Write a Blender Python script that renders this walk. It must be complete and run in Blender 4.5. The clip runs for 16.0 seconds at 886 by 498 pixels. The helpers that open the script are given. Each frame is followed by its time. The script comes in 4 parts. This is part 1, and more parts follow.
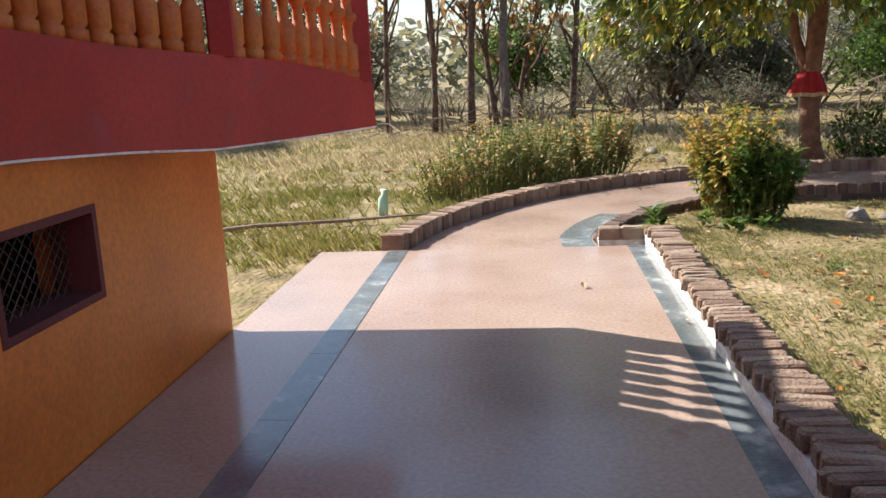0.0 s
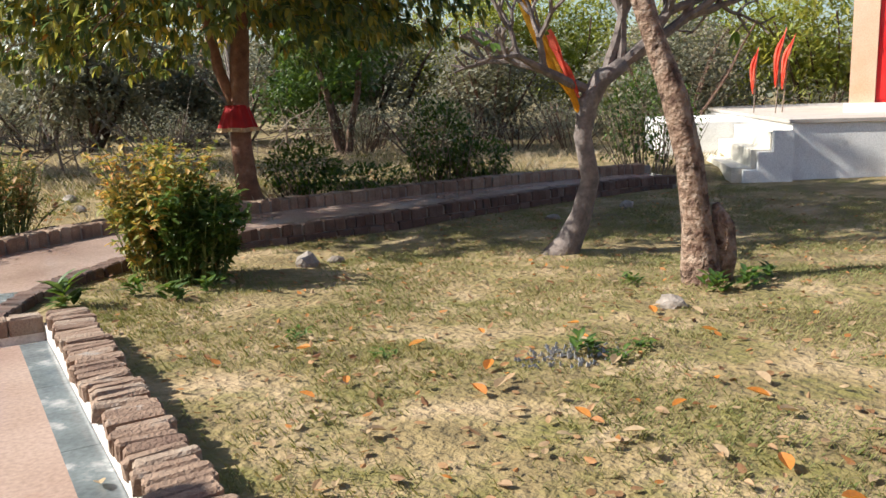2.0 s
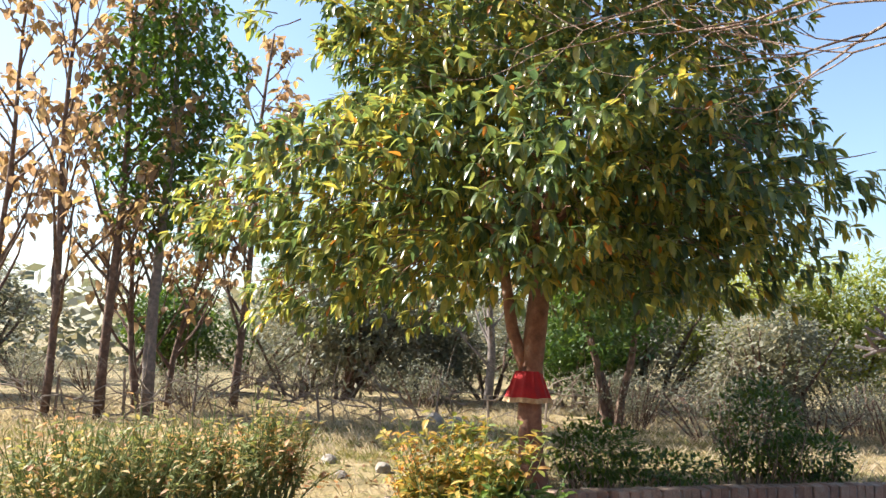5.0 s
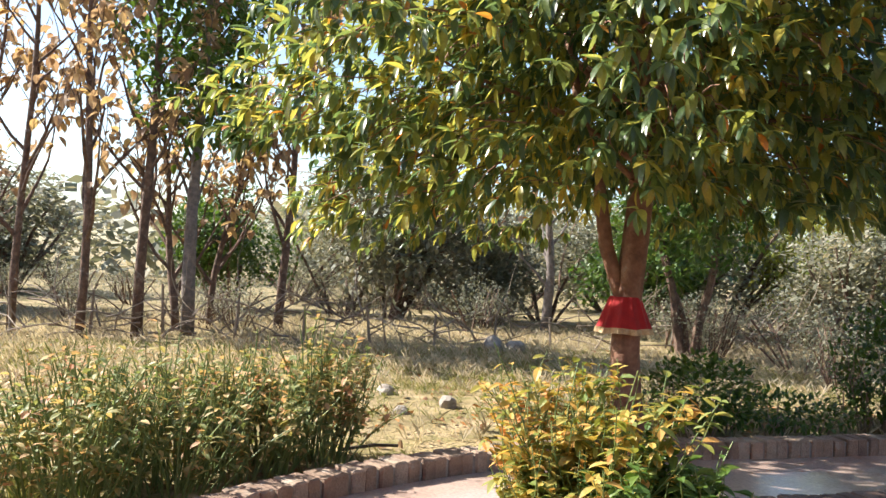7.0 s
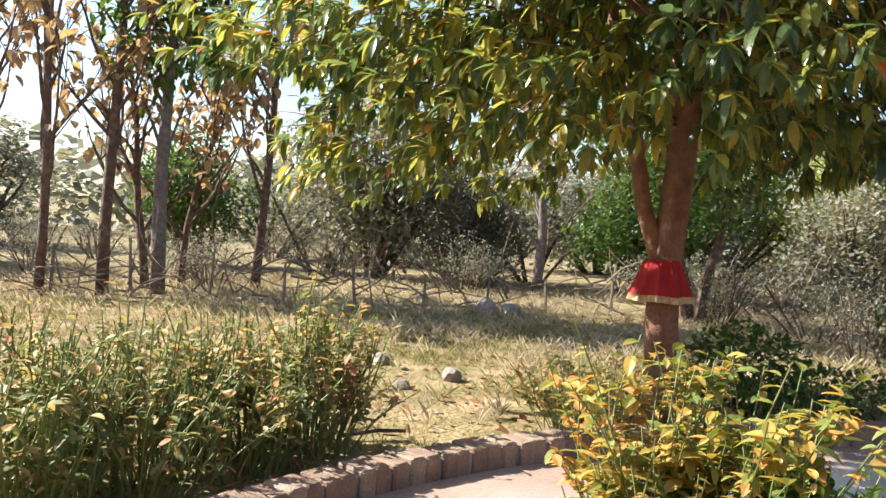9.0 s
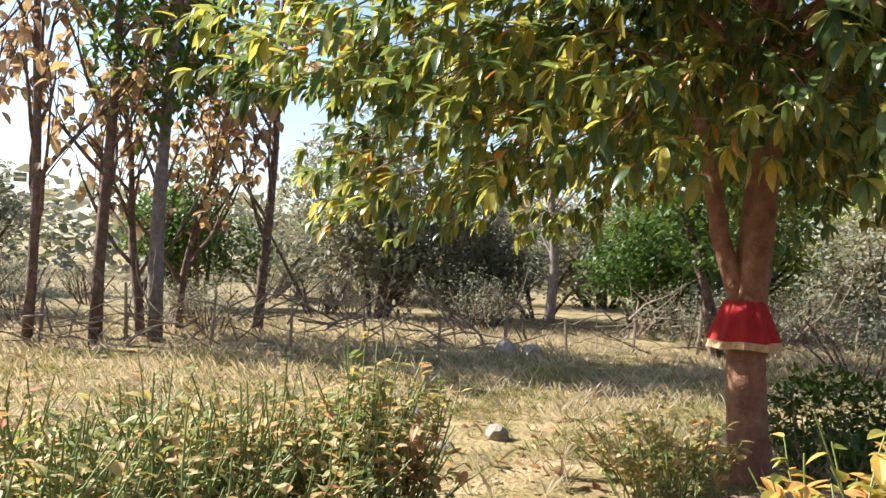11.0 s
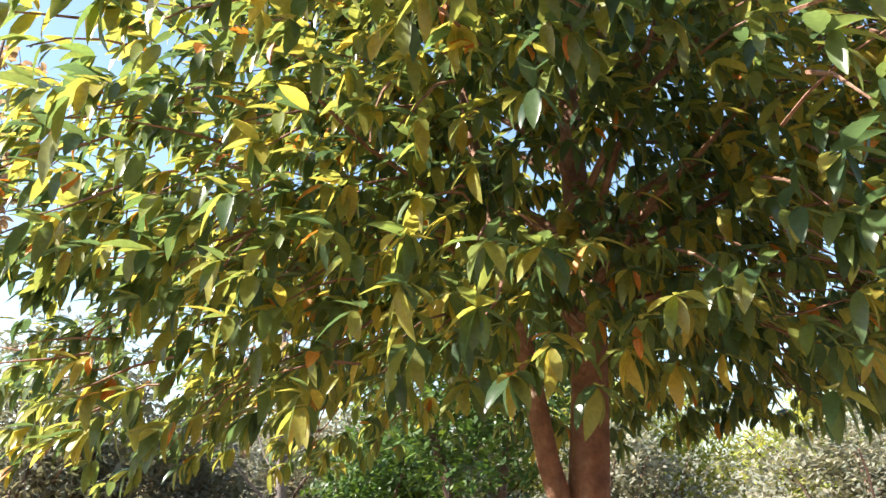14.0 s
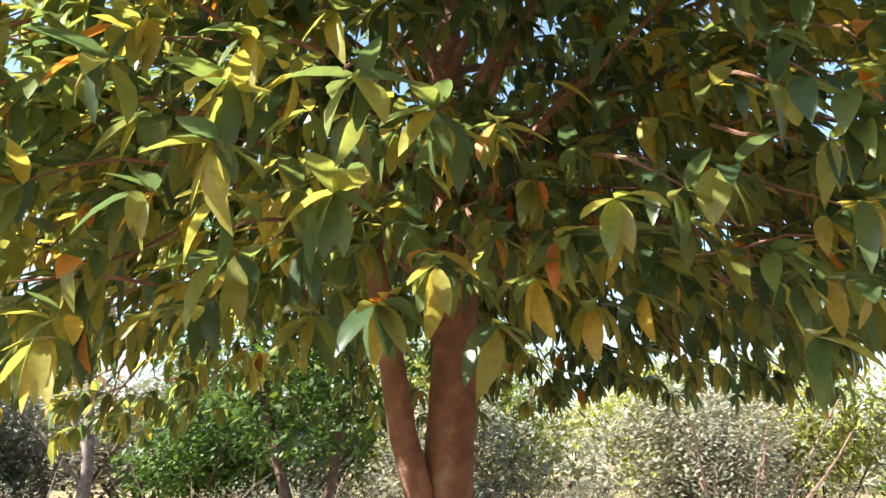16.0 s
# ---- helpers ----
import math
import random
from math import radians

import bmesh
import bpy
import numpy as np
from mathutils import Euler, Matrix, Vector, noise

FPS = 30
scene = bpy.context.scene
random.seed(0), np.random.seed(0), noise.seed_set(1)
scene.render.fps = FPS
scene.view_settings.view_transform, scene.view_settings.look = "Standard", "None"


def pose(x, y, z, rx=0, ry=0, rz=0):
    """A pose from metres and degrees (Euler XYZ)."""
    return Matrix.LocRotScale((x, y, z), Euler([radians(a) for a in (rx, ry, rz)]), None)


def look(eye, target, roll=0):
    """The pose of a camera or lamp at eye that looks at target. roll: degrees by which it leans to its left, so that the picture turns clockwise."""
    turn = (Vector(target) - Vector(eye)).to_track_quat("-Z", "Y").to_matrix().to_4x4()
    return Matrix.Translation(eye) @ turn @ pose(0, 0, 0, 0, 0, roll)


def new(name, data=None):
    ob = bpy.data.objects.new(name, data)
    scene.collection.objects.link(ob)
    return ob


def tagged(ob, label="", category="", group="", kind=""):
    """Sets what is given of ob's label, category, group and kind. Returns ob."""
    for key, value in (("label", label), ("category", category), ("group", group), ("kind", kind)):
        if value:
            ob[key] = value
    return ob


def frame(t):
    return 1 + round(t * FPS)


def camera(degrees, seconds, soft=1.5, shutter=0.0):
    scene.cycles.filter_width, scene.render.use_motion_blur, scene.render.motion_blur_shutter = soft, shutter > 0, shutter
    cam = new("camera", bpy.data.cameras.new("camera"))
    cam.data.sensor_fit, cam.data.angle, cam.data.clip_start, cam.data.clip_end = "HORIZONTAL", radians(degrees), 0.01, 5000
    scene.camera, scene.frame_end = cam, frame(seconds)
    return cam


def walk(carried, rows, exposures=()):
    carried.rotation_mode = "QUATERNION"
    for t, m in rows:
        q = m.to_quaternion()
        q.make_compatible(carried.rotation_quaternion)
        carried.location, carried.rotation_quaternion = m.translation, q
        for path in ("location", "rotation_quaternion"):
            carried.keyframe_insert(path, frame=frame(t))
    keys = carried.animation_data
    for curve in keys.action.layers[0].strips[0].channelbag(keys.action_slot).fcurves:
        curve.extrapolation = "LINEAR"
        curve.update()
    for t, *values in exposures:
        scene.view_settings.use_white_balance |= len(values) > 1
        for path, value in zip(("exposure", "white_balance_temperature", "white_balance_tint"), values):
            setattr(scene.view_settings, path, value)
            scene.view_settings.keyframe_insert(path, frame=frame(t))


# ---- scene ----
cam = camera(56.0, 16.0)
PATH = [
    (0, (0.054, -3.401, 1.481), (-0.159, -1.455, 1.069), -2.6),
    (0.5, (0.109, -3.017, 1.46), (0.076, -1.045, 1.13), -1.8),
    (1, (0.265, -2.476, 1.406), (0.45, -0.504, 1.131), -1.1),
    (1.5, (0.441, -1.966, 1.323), (1.189, -0.142, 0.987), -2.2),
    (2, (0.569, -1.697, 1.36), (1.582, -0.013, 0.99), -1.9),
    (2.5, (0.604, -1.417, 1.37), (1.686, 0.246, 1.116), 0.4),
    (3, (0.589, -1.102, 1.465), (1.598, 0.624, 1.458), 1.9),
    (3.5, (0.613, -0.735, 1.448), (1.472, 1.06, 1.647), 1.3),
    (4, (0.603, -0.328, 1.457), (1.314, 1.521, 1.732), 1.6),
    (4.5, (0.512, -0.021, 1.488), (1.111, 1.868, 1.76), 2.0),
    (5, (0.457, 0.279, 1.471), (0.998, 2.19, 1.714), 2.0),
    (5.2, (0.458, 0.436, 1.459), (0.977, 2.353, 1.693), 2.5),
    (7.3, (0.506, 1.991, 1.49), (0.961, 3.939, 1.499), 2.8),
    (7.5, (0.499, 2.089, 1.477), (0.957, 4.036, 1.469), 3.0),
    (8, (0.473, 2.353, 1.492), (0.95, 4.295, 1.46), 3.7),
    (8.5, (0.462, 2.602, 1.462), (0.974, 4.535, 1.411), 3.8),
    (8.7, (0.464, 2.741, 1.447), (0.983, 4.672, 1.392), 3.7),
    (10.8, (0.205, 3.791, 1.468), (0.731, 5.721, 1.435), 2.9),
    (11, (0.2, 3.868, 1.473), (0.75, 5.791, 1.502), 2.5),
    (11.5, (0.181, 4.108, 1.465), (0.797, 6.0, 1.67), 2.5),
    (12, (0.202, 4.313, 1.479), (0.905, 6.155, 1.815), 2.2),
    (12.5, (0.273, 4.645, 1.47), (1.107, 6.42, 1.865), 0.9),
    (13, (0.275, 4.874, 1.473), (1.186, 6.604, 1.891), 1.4),
    (13.5, (0.248, 5.174, 1.58), (1.25, 6.843, 2.041), 1.1),
    (14, (0.348, 5.421, 1.608), (1.469, 6.982, 2.162), 0.1),
    (14.5, (0.48, 5.636, 1.713), (1.692, 7.133, 2.252), 0.0),
    (15, (0.623, 5.848, 1.719), (1.881, 7.327, 2.201), 0.6),
    (15.5, (0.749, 6.049, 1.757), (2.074, 7.473, 2.224), 0.8),
    (16, (0.935, 6.218, 1.64), (2.352, 7.545, 2.122), 0.4),
]
walk(cam, [(t, look(eye, target, roll)) for t, eye, target, roll in PATH],
     [(0, 1.08), (1.5, 0.9), (2.5, 0.9), (3.0, 1.15), (3.5, 1.35), (5.0, 1.6), (8.0, 1.55), (11.0, 1.5), (12.5, 1.75), (14.0, 1.95), (16, 2.15)])

# ---- light ----
SUN_DIR = Vector((-0.645, 0.345, 0.618)).normalized()
world = bpy.data.worlds.new("world")
scene.world = world
world.use_nodes = True
wn, wl = world.node_tree.nodes, world.node_tree.links
sky = wn.new("ShaderNodeTexSky")
sky.sky_type = "NISHITA"
sky.sun_disc = False
sky.sun_elevation = math.asin(SUN_DIR.z)
sky.sun_rotation = math.atan2(SUN_DIR.x, SUN_DIR.y)
sky.air_density, sky.dust_density, sky.ozone_density = 1.1, 1.3, 2.4
wl.new(sky.outputs[0], wn["Background"].inputs[0])
wn["Background"].inputs[1].default_value = 0.092
sun = new("sun", bpy.data.lights.new("sun", "SUN"))
sun.data.energy, sun.data.angle, sun.data.color = 5.0, radians(0.55), (1.0, 0.945, 0.86)
sun.matrix_world = look(SUN_DIR * 40, (0, 0, 0))

# ---- materials ----


def material(name, colours, scale=6.0, rough=0.8, bump=0.3, fine=60.0, detail=6.0, island=None, random_amount=0.0,
             translucent=0.0, metal=0.0, stain=None, stain_at=(0.55, 0.7), stain_scale=1.5, bump_size=0.02, spec=0.5, tone=1.0):
    """A surface with colour mottled at two scales, optional stains, relief, and a tint for each piece."""
    m = bpy.data.materials.new(name)
    m.use_nodes = True
    n, l = m.node_tree.nodes, m.node_tree.links
    b = n["Principled BSDF"]
    tc = n.new("ShaderNodeTexCoord")
    geo = n.new("ShaderNodeNewGeometry")
    tex = n.new("ShaderNodeTexNoise")
    tex.inputs["Scale"].default_value, tex.inputs["Detail"].default_value = scale, detail
    l.new(geo.outputs["Position"], tex.inputs["Vector"])
    ramp = n.new("ShaderNodeValToRGB")
    while len(ramp.color_ramp.elements) < len(colours):
        ramp.color_ramp.elements.new(0.5)
    for i, c in enumerate(colours):
        e = ramp.color_ramp.elements[i]
        e.position = 0.3 + 0.4 * i / max(1, len(colours) - 1)
        e.color = (*(tone * v for v in c), 1)
    source = tex.outputs[0]
    if island:
        if island == "island":
            pick = geo.outputs["Random Per Island"]
        else:
            pick = n.new("ShaderNodeObjectInfo").outputs["Random"]
        mixv = n.new("ShaderNodeMix")
        mixv.inputs[0].default_value = random_amount
        l.new(tex.outputs[0], mixv.inputs[2])
        spread = n.new("ShaderNodeMapRange")
        spread.inputs[3].default_value, spread.inputs[4].default_value = 0.26, 0.74
        l.new(pick, spread.inputs[0])
        l.new(spread.outputs[0], mixv.inputs[3])
        source = mixv.outputs[0]
    l.new(source, ramp.inputs[0])
    colour = ramp.outputs[0]
    grain = n.new("ShaderNodeTexNoise")
    grain.inputs["Scale"].default_value, grain.inputs["Detail"].default_value = fine, 4.0
    l.new(geo.outputs["Position"], grain.inputs["Vector"])
    gm = n.new("ShaderNodeMapRange")
    gm.inputs[1].default_value, gm.inputs[2].default_value = 0.3, 0.7
    gm.inputs[3].default_value, gm.inputs[4].default_value = 0.82, 1.12
    l.new(grain.outputs[0], gm.inputs[0])
    hs = n.new("ShaderNodeHueSaturation")
    l.new(gm.outputs[0], hs.inputs["Value"])
    l.new(colour, hs.inputs["Color"])
    colour = hs.outputs[0]
    if stain:
        st = n.new("ShaderNodeTexNoise")
        st.inputs["Scale"].default_value, st.inputs["Detail"].default_value = stain_scale, 8.0
        st.inputs["Roughness"].default_value = 0.65
        l.new(geo.outputs["Position"], st.inputs["Vector"])
        sm = n.new("ShaderNodeMapRange")
        sm.inputs[1].default_value, sm.inputs[2].default_value = stain_at
        l.new(st.outputs[0], sm.inputs[0])
        mx = n.new("ShaderNodeMix")
        mx.data_type = "RGBA"
        l.new(sm.outputs[0], mx.inputs[0])
        l.new(colour, mx.inputs[6])
        mx.inputs[7].default_value = (*(tone * v for v in stain), 1)
        colour = mx.outputs[2]
    l.new(colour, b.inputs["Base Color"])
    rr = n.new("ShaderNodeMapRange")
    rr.inputs[3].default_value, rr.inputs[4].default_value = max(0.05, rough - 0.12), min(1, rough + 0.12)
    l.new(tex.outputs[0], rr.inputs[0])
    l.new(rr.outputs[0], b.inputs["Roughness"])
    b.inputs["Metallic"].default_value = metal
    b.inputs["Specular IOR Level"].default_value = spec
    if bump:
        bp = n.new("ShaderNodeBump")
        bp.inputs["Strength"].default_value, bp.inputs["Distance"].default_value = bump, bump_size
        l.new(grain.outputs[0], bp.inputs["Height"])
        l.new(bp.outputs[0], b.inputs["Normal"])
    if translucent:
        tr = n.new("ShaderNodeBsdfTranslucent")
        warm = n.new("ShaderNodeMix")
        warm.data_type, warm.blend_type = "RGBA", "MULTIPLY"
        warm.inputs[0].default_value = 1.0
        l.new(colour, warm.inputs[6])
        warm.inputs[7].default_value = (1.95, 1.8, 1.35, 1)
        l.new(warm.outputs[2], tr.inputs[0])
        ms = n.new("ShaderNodeMixShader")
        ms.inputs[0].default_value = translucent
        l.new(b.outputs[0], ms.inputs[1])
        l.new(tr.outputs[0], ms.inputs[2])
        l.new(ms.outputs[0], n["Material Output"].inputs[0])
    return m


M = {}
M["floor"] = material("polished_pink_cement", [(0.50, 0.35, 0.28), (0.60, 0.44, 0.36), (0.66, 0.50, 0.42)], 1.1, 0.17, 0.012, 45,
                      stain=(0.40, 0.24, 0.18), stain_at=(0.6, 0.78), stain_scale=2.2, tone=0.70)
M["strip"] = material("grey_cement_strip", [(0.13, 0.155, 0.165), (0.21, 0.24, 0.25), (0.28, 0.32, 0.33)], 3.0, 0.13, 0.03, 40,
                      stain=(0.55, 0.55, 0.53), stain_at=(0.56, 0.66), stain_scale=3.0, tone=0.75)
M["white_wash"] = material("limewashed_mortar", [(0.62, 0.58, 0.54), (0.78, 0.75, 0.71), (0.8, 0.78, 0.75)], 6, 0.85, 0.4, 50,
                           stain=(0.35, 0.27, 0.23), stain_at=(0.55, 0.68), stain_scale=6)
M["white_wall"] = material("white_painted_masonry", [(0.68, 0.68, 0.66), (0.78, 0.78, 0.76), (0.82, 0.81, 0.79)], 2.5, 0.8, 0.15, 60,
                           stain=(0.40, 0.40, 0.40), stain_at=(0.60, 0.78), stain_scale=2.0)
M["brick"] = material("worn_brick", [(0.25, 0.15, 0.105), (0.43, 0.29, 0.20), (0.56, 0.44, 0.33)], 9, 0.88, 0.7, 70, island="object",
                      random_amount=0.55, stain=(0.50, 0.44, 0.38), stain_at=(0.60, 0.72), stain_scale=9, tone=0.62)
M["brick_dark"] = material("dark_edging_brick", [(0.085, 0.055, 0.045), (0.17, 0.10, 0.075), (0.26, 0.18, 0.14)], 8, 0.9, 0.7, 70, island="object",
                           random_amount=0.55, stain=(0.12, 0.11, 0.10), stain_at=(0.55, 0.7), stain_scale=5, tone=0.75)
M["mortar"] = material("mortar_bed", [(0.20, 0.17, 0.14), (0.30, 0.26, 0.22), (0.4, 0.35, 0.3)], 7, 0.95, 0.6, 60, tone=0.80)
M["orange_wall"] = material("orange_painted_plaster", [(0.62, 0.17, 0.025), (0.72, 0.22, 0.035), (0.78, 0.26, 0.05)], 1.6, 0.5, 0.06, 40,
                            stain=(0.50, 0.12, 0.03), stain_at=(0.6, 0.8), stain_scale=1.2, tone=0.85)
M["red_paint"] = material("red_painted_concrete", [(0.30, 0.02, 0.022), (0.37, 0.025, 0.027), (0.43, 0.035, 0.034)], 2.2, 0.5, 0.06, 45,
                          stain=(0.30, 0.05, 0.06), stain_at=(0.6, 0.75), stain_scale=4)
M["baluster"] = material("orange_cast_baluster", [(0.66, 0.16, 0.025), (0.78, 0.22, 0.04), (0.82, 0.29, 0.07)], 5, 0.6, 0.15, 50,
                         stain=(0.55, 0.10, 0.05), stain_at=(0.6, 0.72), stain_scale=9, tone=0.65)
# red darkened in its colour to stand for shade at the grille window
M["shaded_red"] = material("red_darkened_for_shade", [(0.10, 0.02, 0.02), (0.13, 0.03, 0.03), (0.15, 0.04, 0.04)], 3, 0.8, 0.1)
M["iron"] = material("rusty_iron", [(0.05, 0.04, 0.04), (0.09, 0.07, 0.06), (0.14, 0.1, 0.08)], 20, 0.6, 0.2, metal=0.6)
M["red_door"] = material("red_enamel_door", [(0.55, 0.012, 0.015), (0.65, 0.02, 0.02), (0.7, 0.03, 0.025)], 2, 0.35, 0.03)
M["peach"] = material("peach_plaster", [(0.72, 0.42, 0.26), (0.78, 0.5, 0.34), (0.82, 0.56, 0.4)], 1.5, 0.7, 0.08, tone=0.85)
M["orange_band"] = material("orange_plaster_band", [(0.72, 0.24, 0.06), (0.80, 0.30, 0.09), (0.82, 0.34, 0.12)], 1.5, 0.65, 0.08)
M["ground"] = material("dry_lawn_soil", [(0.17, 0.125, 0.05), (0.34, 0.255, 0.115), (0.54, 0.40, 0.235)], 1.9, 0.95, 1.0, 19,
                       stain=(0.20, 0.18, 0.045), stain_at=(0.48, 0.66), stain_scale=2.6, bump_size=0.05, tone=0.74)
M["earth"] = material("trodden_earth", [(0.40, 0.30, 0.20), (0.48, 0.37, 0.25), (0.52, 0.42, 0.30)], 3, 0.95, 0.5, 40)
M["grass"] = material("dry_green_grass", [(0.11, 0.16, 0.03), (0.25, 0.25, 0.08), (0.42, 0.35, 0.17)], 0.7, 0.7, 0, island="island",
                      random_amount=0.6, translucent=0.25, tone=0.72)
M["straw"] = material("dry_straw_weeds", [(0.20, 0.19, 0.12), (0.34, 0.29, 0.21), (0.48, 0.41, 0.32)], 0.8, 0.8, 0, island="island",
                      random_amount=0.6, translucent=0.35, tone=0.95)
M["litter"] = material("fallen_leaves", [(0.22, 0.09, 0.03), (0.45, 0.26, 0.12), (0.52, 0.40, 0.24), (0.55, 0.20, 0.03)], 2, 0.7, 0.1, island="island",
                       random_amount=0.85, translucent=0.15, tone=0.65)
M["leaf"] = material("glossy_green_leaf", [(0.030, 0.058, 0.034), (0.055, 0.095, 0.042), (0.11, 0.15, 0.045), (0.21, 0.215, 0.05), (0.42, 0.32, 0.06)],
                     0.9, 0.30, 0, island="island", random_amount=0.62, translucent=0.44, tone=1.15)
M["leaf_orange"] = material("dying_orange_leaf", [(0.40, 0.12, 0.02), (0.48, 0.18, 0.03), (0.42, 0.22, 0.04)], 2, 0.5, 0, island="island",
                            random_amount=0.7, translucent=0.3)
M["leaf_yellow"] = material("yellow_shrub_leaf", [(0.10, 0.16, 0.03), (0.24, 0.25, 0.05), (0.50, 0.33, 0.07), (0.56, 0.22, 0.10)], 1.6, 0.55, 0,
                            island="island", random_amount=0.55, translucent=0.3, tone=0.90)
M["leaf_hedge"] = material("dusty_hedge_leaf", [(0.10, 0.16, 0.05), (0.20, 0.23, 0.08), (0.42, 0.32, 0.13), (0.52, 0.24, 0.15)], 2.0, 0.6, 0,
                          island="island", random_amount=0.6, translucent=0.3, tone=1.0)
M["leaf_bush"] = material("green_shrub_leaf", [(0.04, 0.09, 0.018), (0.08, 0.16, 0.024), (0.16, 0.23, 0.03)], 2.2, 0.5, 0, island="island",
                          random_amount=0.6, translucent=0.3, tone=0.75)
# dusty green, lightened and greyed so the colour carries distance haze
M["leaf_far"] = material("dusty_hazed_far_leaf", [(0.07, 0.088, 0.062), (0.15, 0.155, 0.11), (0.29, 0.255, 0.185)], 0.5, 0.7, 0, island="island",
                         random_amount=0.5, translucent=0.25, tone=1.15)
M["leaf_bamboo"] = material("yellow_green_bamboo_leaf", [(0.12, 0.17, 0.03), (0.24, 0.28, 0.05), (0.40, 0.36, 0.08)], 0.5, 0.6, 0, island="island",
                            random_amount=0.5, translucent=0.3)
M["leaf_dry"] = material("dry_brown_teak_leaf", [(0.22, 0.14, 0.10), (0.33, 0.23, 0.15), (0.43, 0.31, 0.13)], 1.2, 0.7, 0, island="island",
                         random_amount=0.6, translucent=0.35)
M["bark"] = material("brown_bark", [(0.09, 0.055, 0.04), (0.17, 0.10, 0.07), (0.26, 0.17, 0.12)], 9, 0.9, 0.9, 38, bump_size=0.03,
                     stain=(0.34, 0.28, 0.23), stain_at=(0.58, 0.7), stain_scale=7, tone=0.80)
M["bark_warm"] = material("warm_brown_bark", [(0.17, 0.08, 0.05), (0.26, 0.13, 0.08), (0.33, 0.19, 0.12)], 8, 0.85, 0.7, 34, bump_size=0.02,
                          stain=(0.36, 0.27, 0.22), stain_at=(0.6, 0.72), stain_scale=8, tone=0.85)
M["bark_grey"] = material("grey_smooth_bark", [(0.13, 0.11, 0.10), (0.20, 0.165, 0.15), (0.28, 0.23, 0.20)], 11, 0.85, 0.6, 40,
                          stain=(0.36, 0.31, 0.27), stain_at=(0.58, 0.72), stain_scale=9, tone=0.85)
M["bark_old"] = material("cracked_pale_bark", [(0.12, 0.06, 0.04), (0.30, 0.20, 0.14), (0.46, 0.36, 0.28)], 12, 0.95, 1.0, 30, bump_size=0.05,
                         stain=(0.08, 0.045, 0.03), stain_at=(0.54, 0.62), stain_scale=7, tone=0.85)
M["twig"] = material("dry_twigs", [(0.16, 0.12, 0.09), (0.26, 0.20, 0.15), (0.36, 0.30, 0.24)], 3, 0.9, 0.2, island="island", random_amount=0.6, tone=0.90)
M["stem"] = material("green_succulent_stem", [(0.06, 0.10, 0.025), (0.11, 0.15, 0.04), (0.17, 0.19, 0.07)], 4, 0.6, 0.1, island="island", random_amount=0.6, tone=1.3)
M["red_cloth"] = material("red_velvet_cloth", [(0.28, 0.008, 0.012), (0.38, 0.012, 0.016), (0.46, 0.02, 0.02)], 6, 0.8, 0.3, 90)
M["gold_trim"] = material("gold_fringe", [(0.42, 0.26, 0.12), (0.55, 0.38, 0.2), (0.62, 0.46, 0.26)], 30, 0.6, 0.4, 120)
M["flag_yellow"] = material("yellow_flag_cloth", [(0.60, 0.30, 0.02), (0.70, 0.38, 0.03), (0.74, 0.44, 0.05)], 4, 0.8, 0.2, 60, translucent=0.3)
M["flag_red"] = material("red_flag_cloth", [(0.55, 0.05, 0.03), (0.64, 0.10, 0.06), (0.70, 0.20, 0.13)], 4, 0.8, 0.2, 60, translucent=0.3)
M["stone"] = material("pale_field_stone", [(0.26, 0.22, 0.18), (0.38, 0.33, 0.28), (0.5, 0.45, 0.4)], 8, 0.9, 0.7, 40, tone=0.7)
M["ash"] = material("grey_ash", [(0.22, 0.22, 0.22), (0.34, 0.34, 0.33), (0.45, 0.44, 0.43)], 14, 0.95, 0.8, 60)
M["green_plastic"] = material("pale_green_plastic", [(0.35, 0.6, 0.4), (0.45, 0.7, 0.5), (0.55, 0.76, 0.6)], 4, 0.4, 0.05)
M["white_plastic"] = material("white_plastic", [(0.7, 0.7, 0.7), (0.78, 0.78, 0.78), (0.8, 0.8, 0.8)], 4, 0.4, 0.05)
M["concrete"] = material("pale_platform_concrete", [(0.45, 0.40, 0.35), (0.54, 0.49, 0.43), (0.6, 0.55, 0.5)], 2.0, 0.8, 0.2, 50, tone=0.85)
M["cream"] = material("cream_step_paint", [(0.62, 0.58, 0.48), (0.72, 0.68, 0.58), (0.76, 0.73, 0.64)], 3, 0.7, 0.15, 50, tone=0.90)

# ---- mesh helpers ----


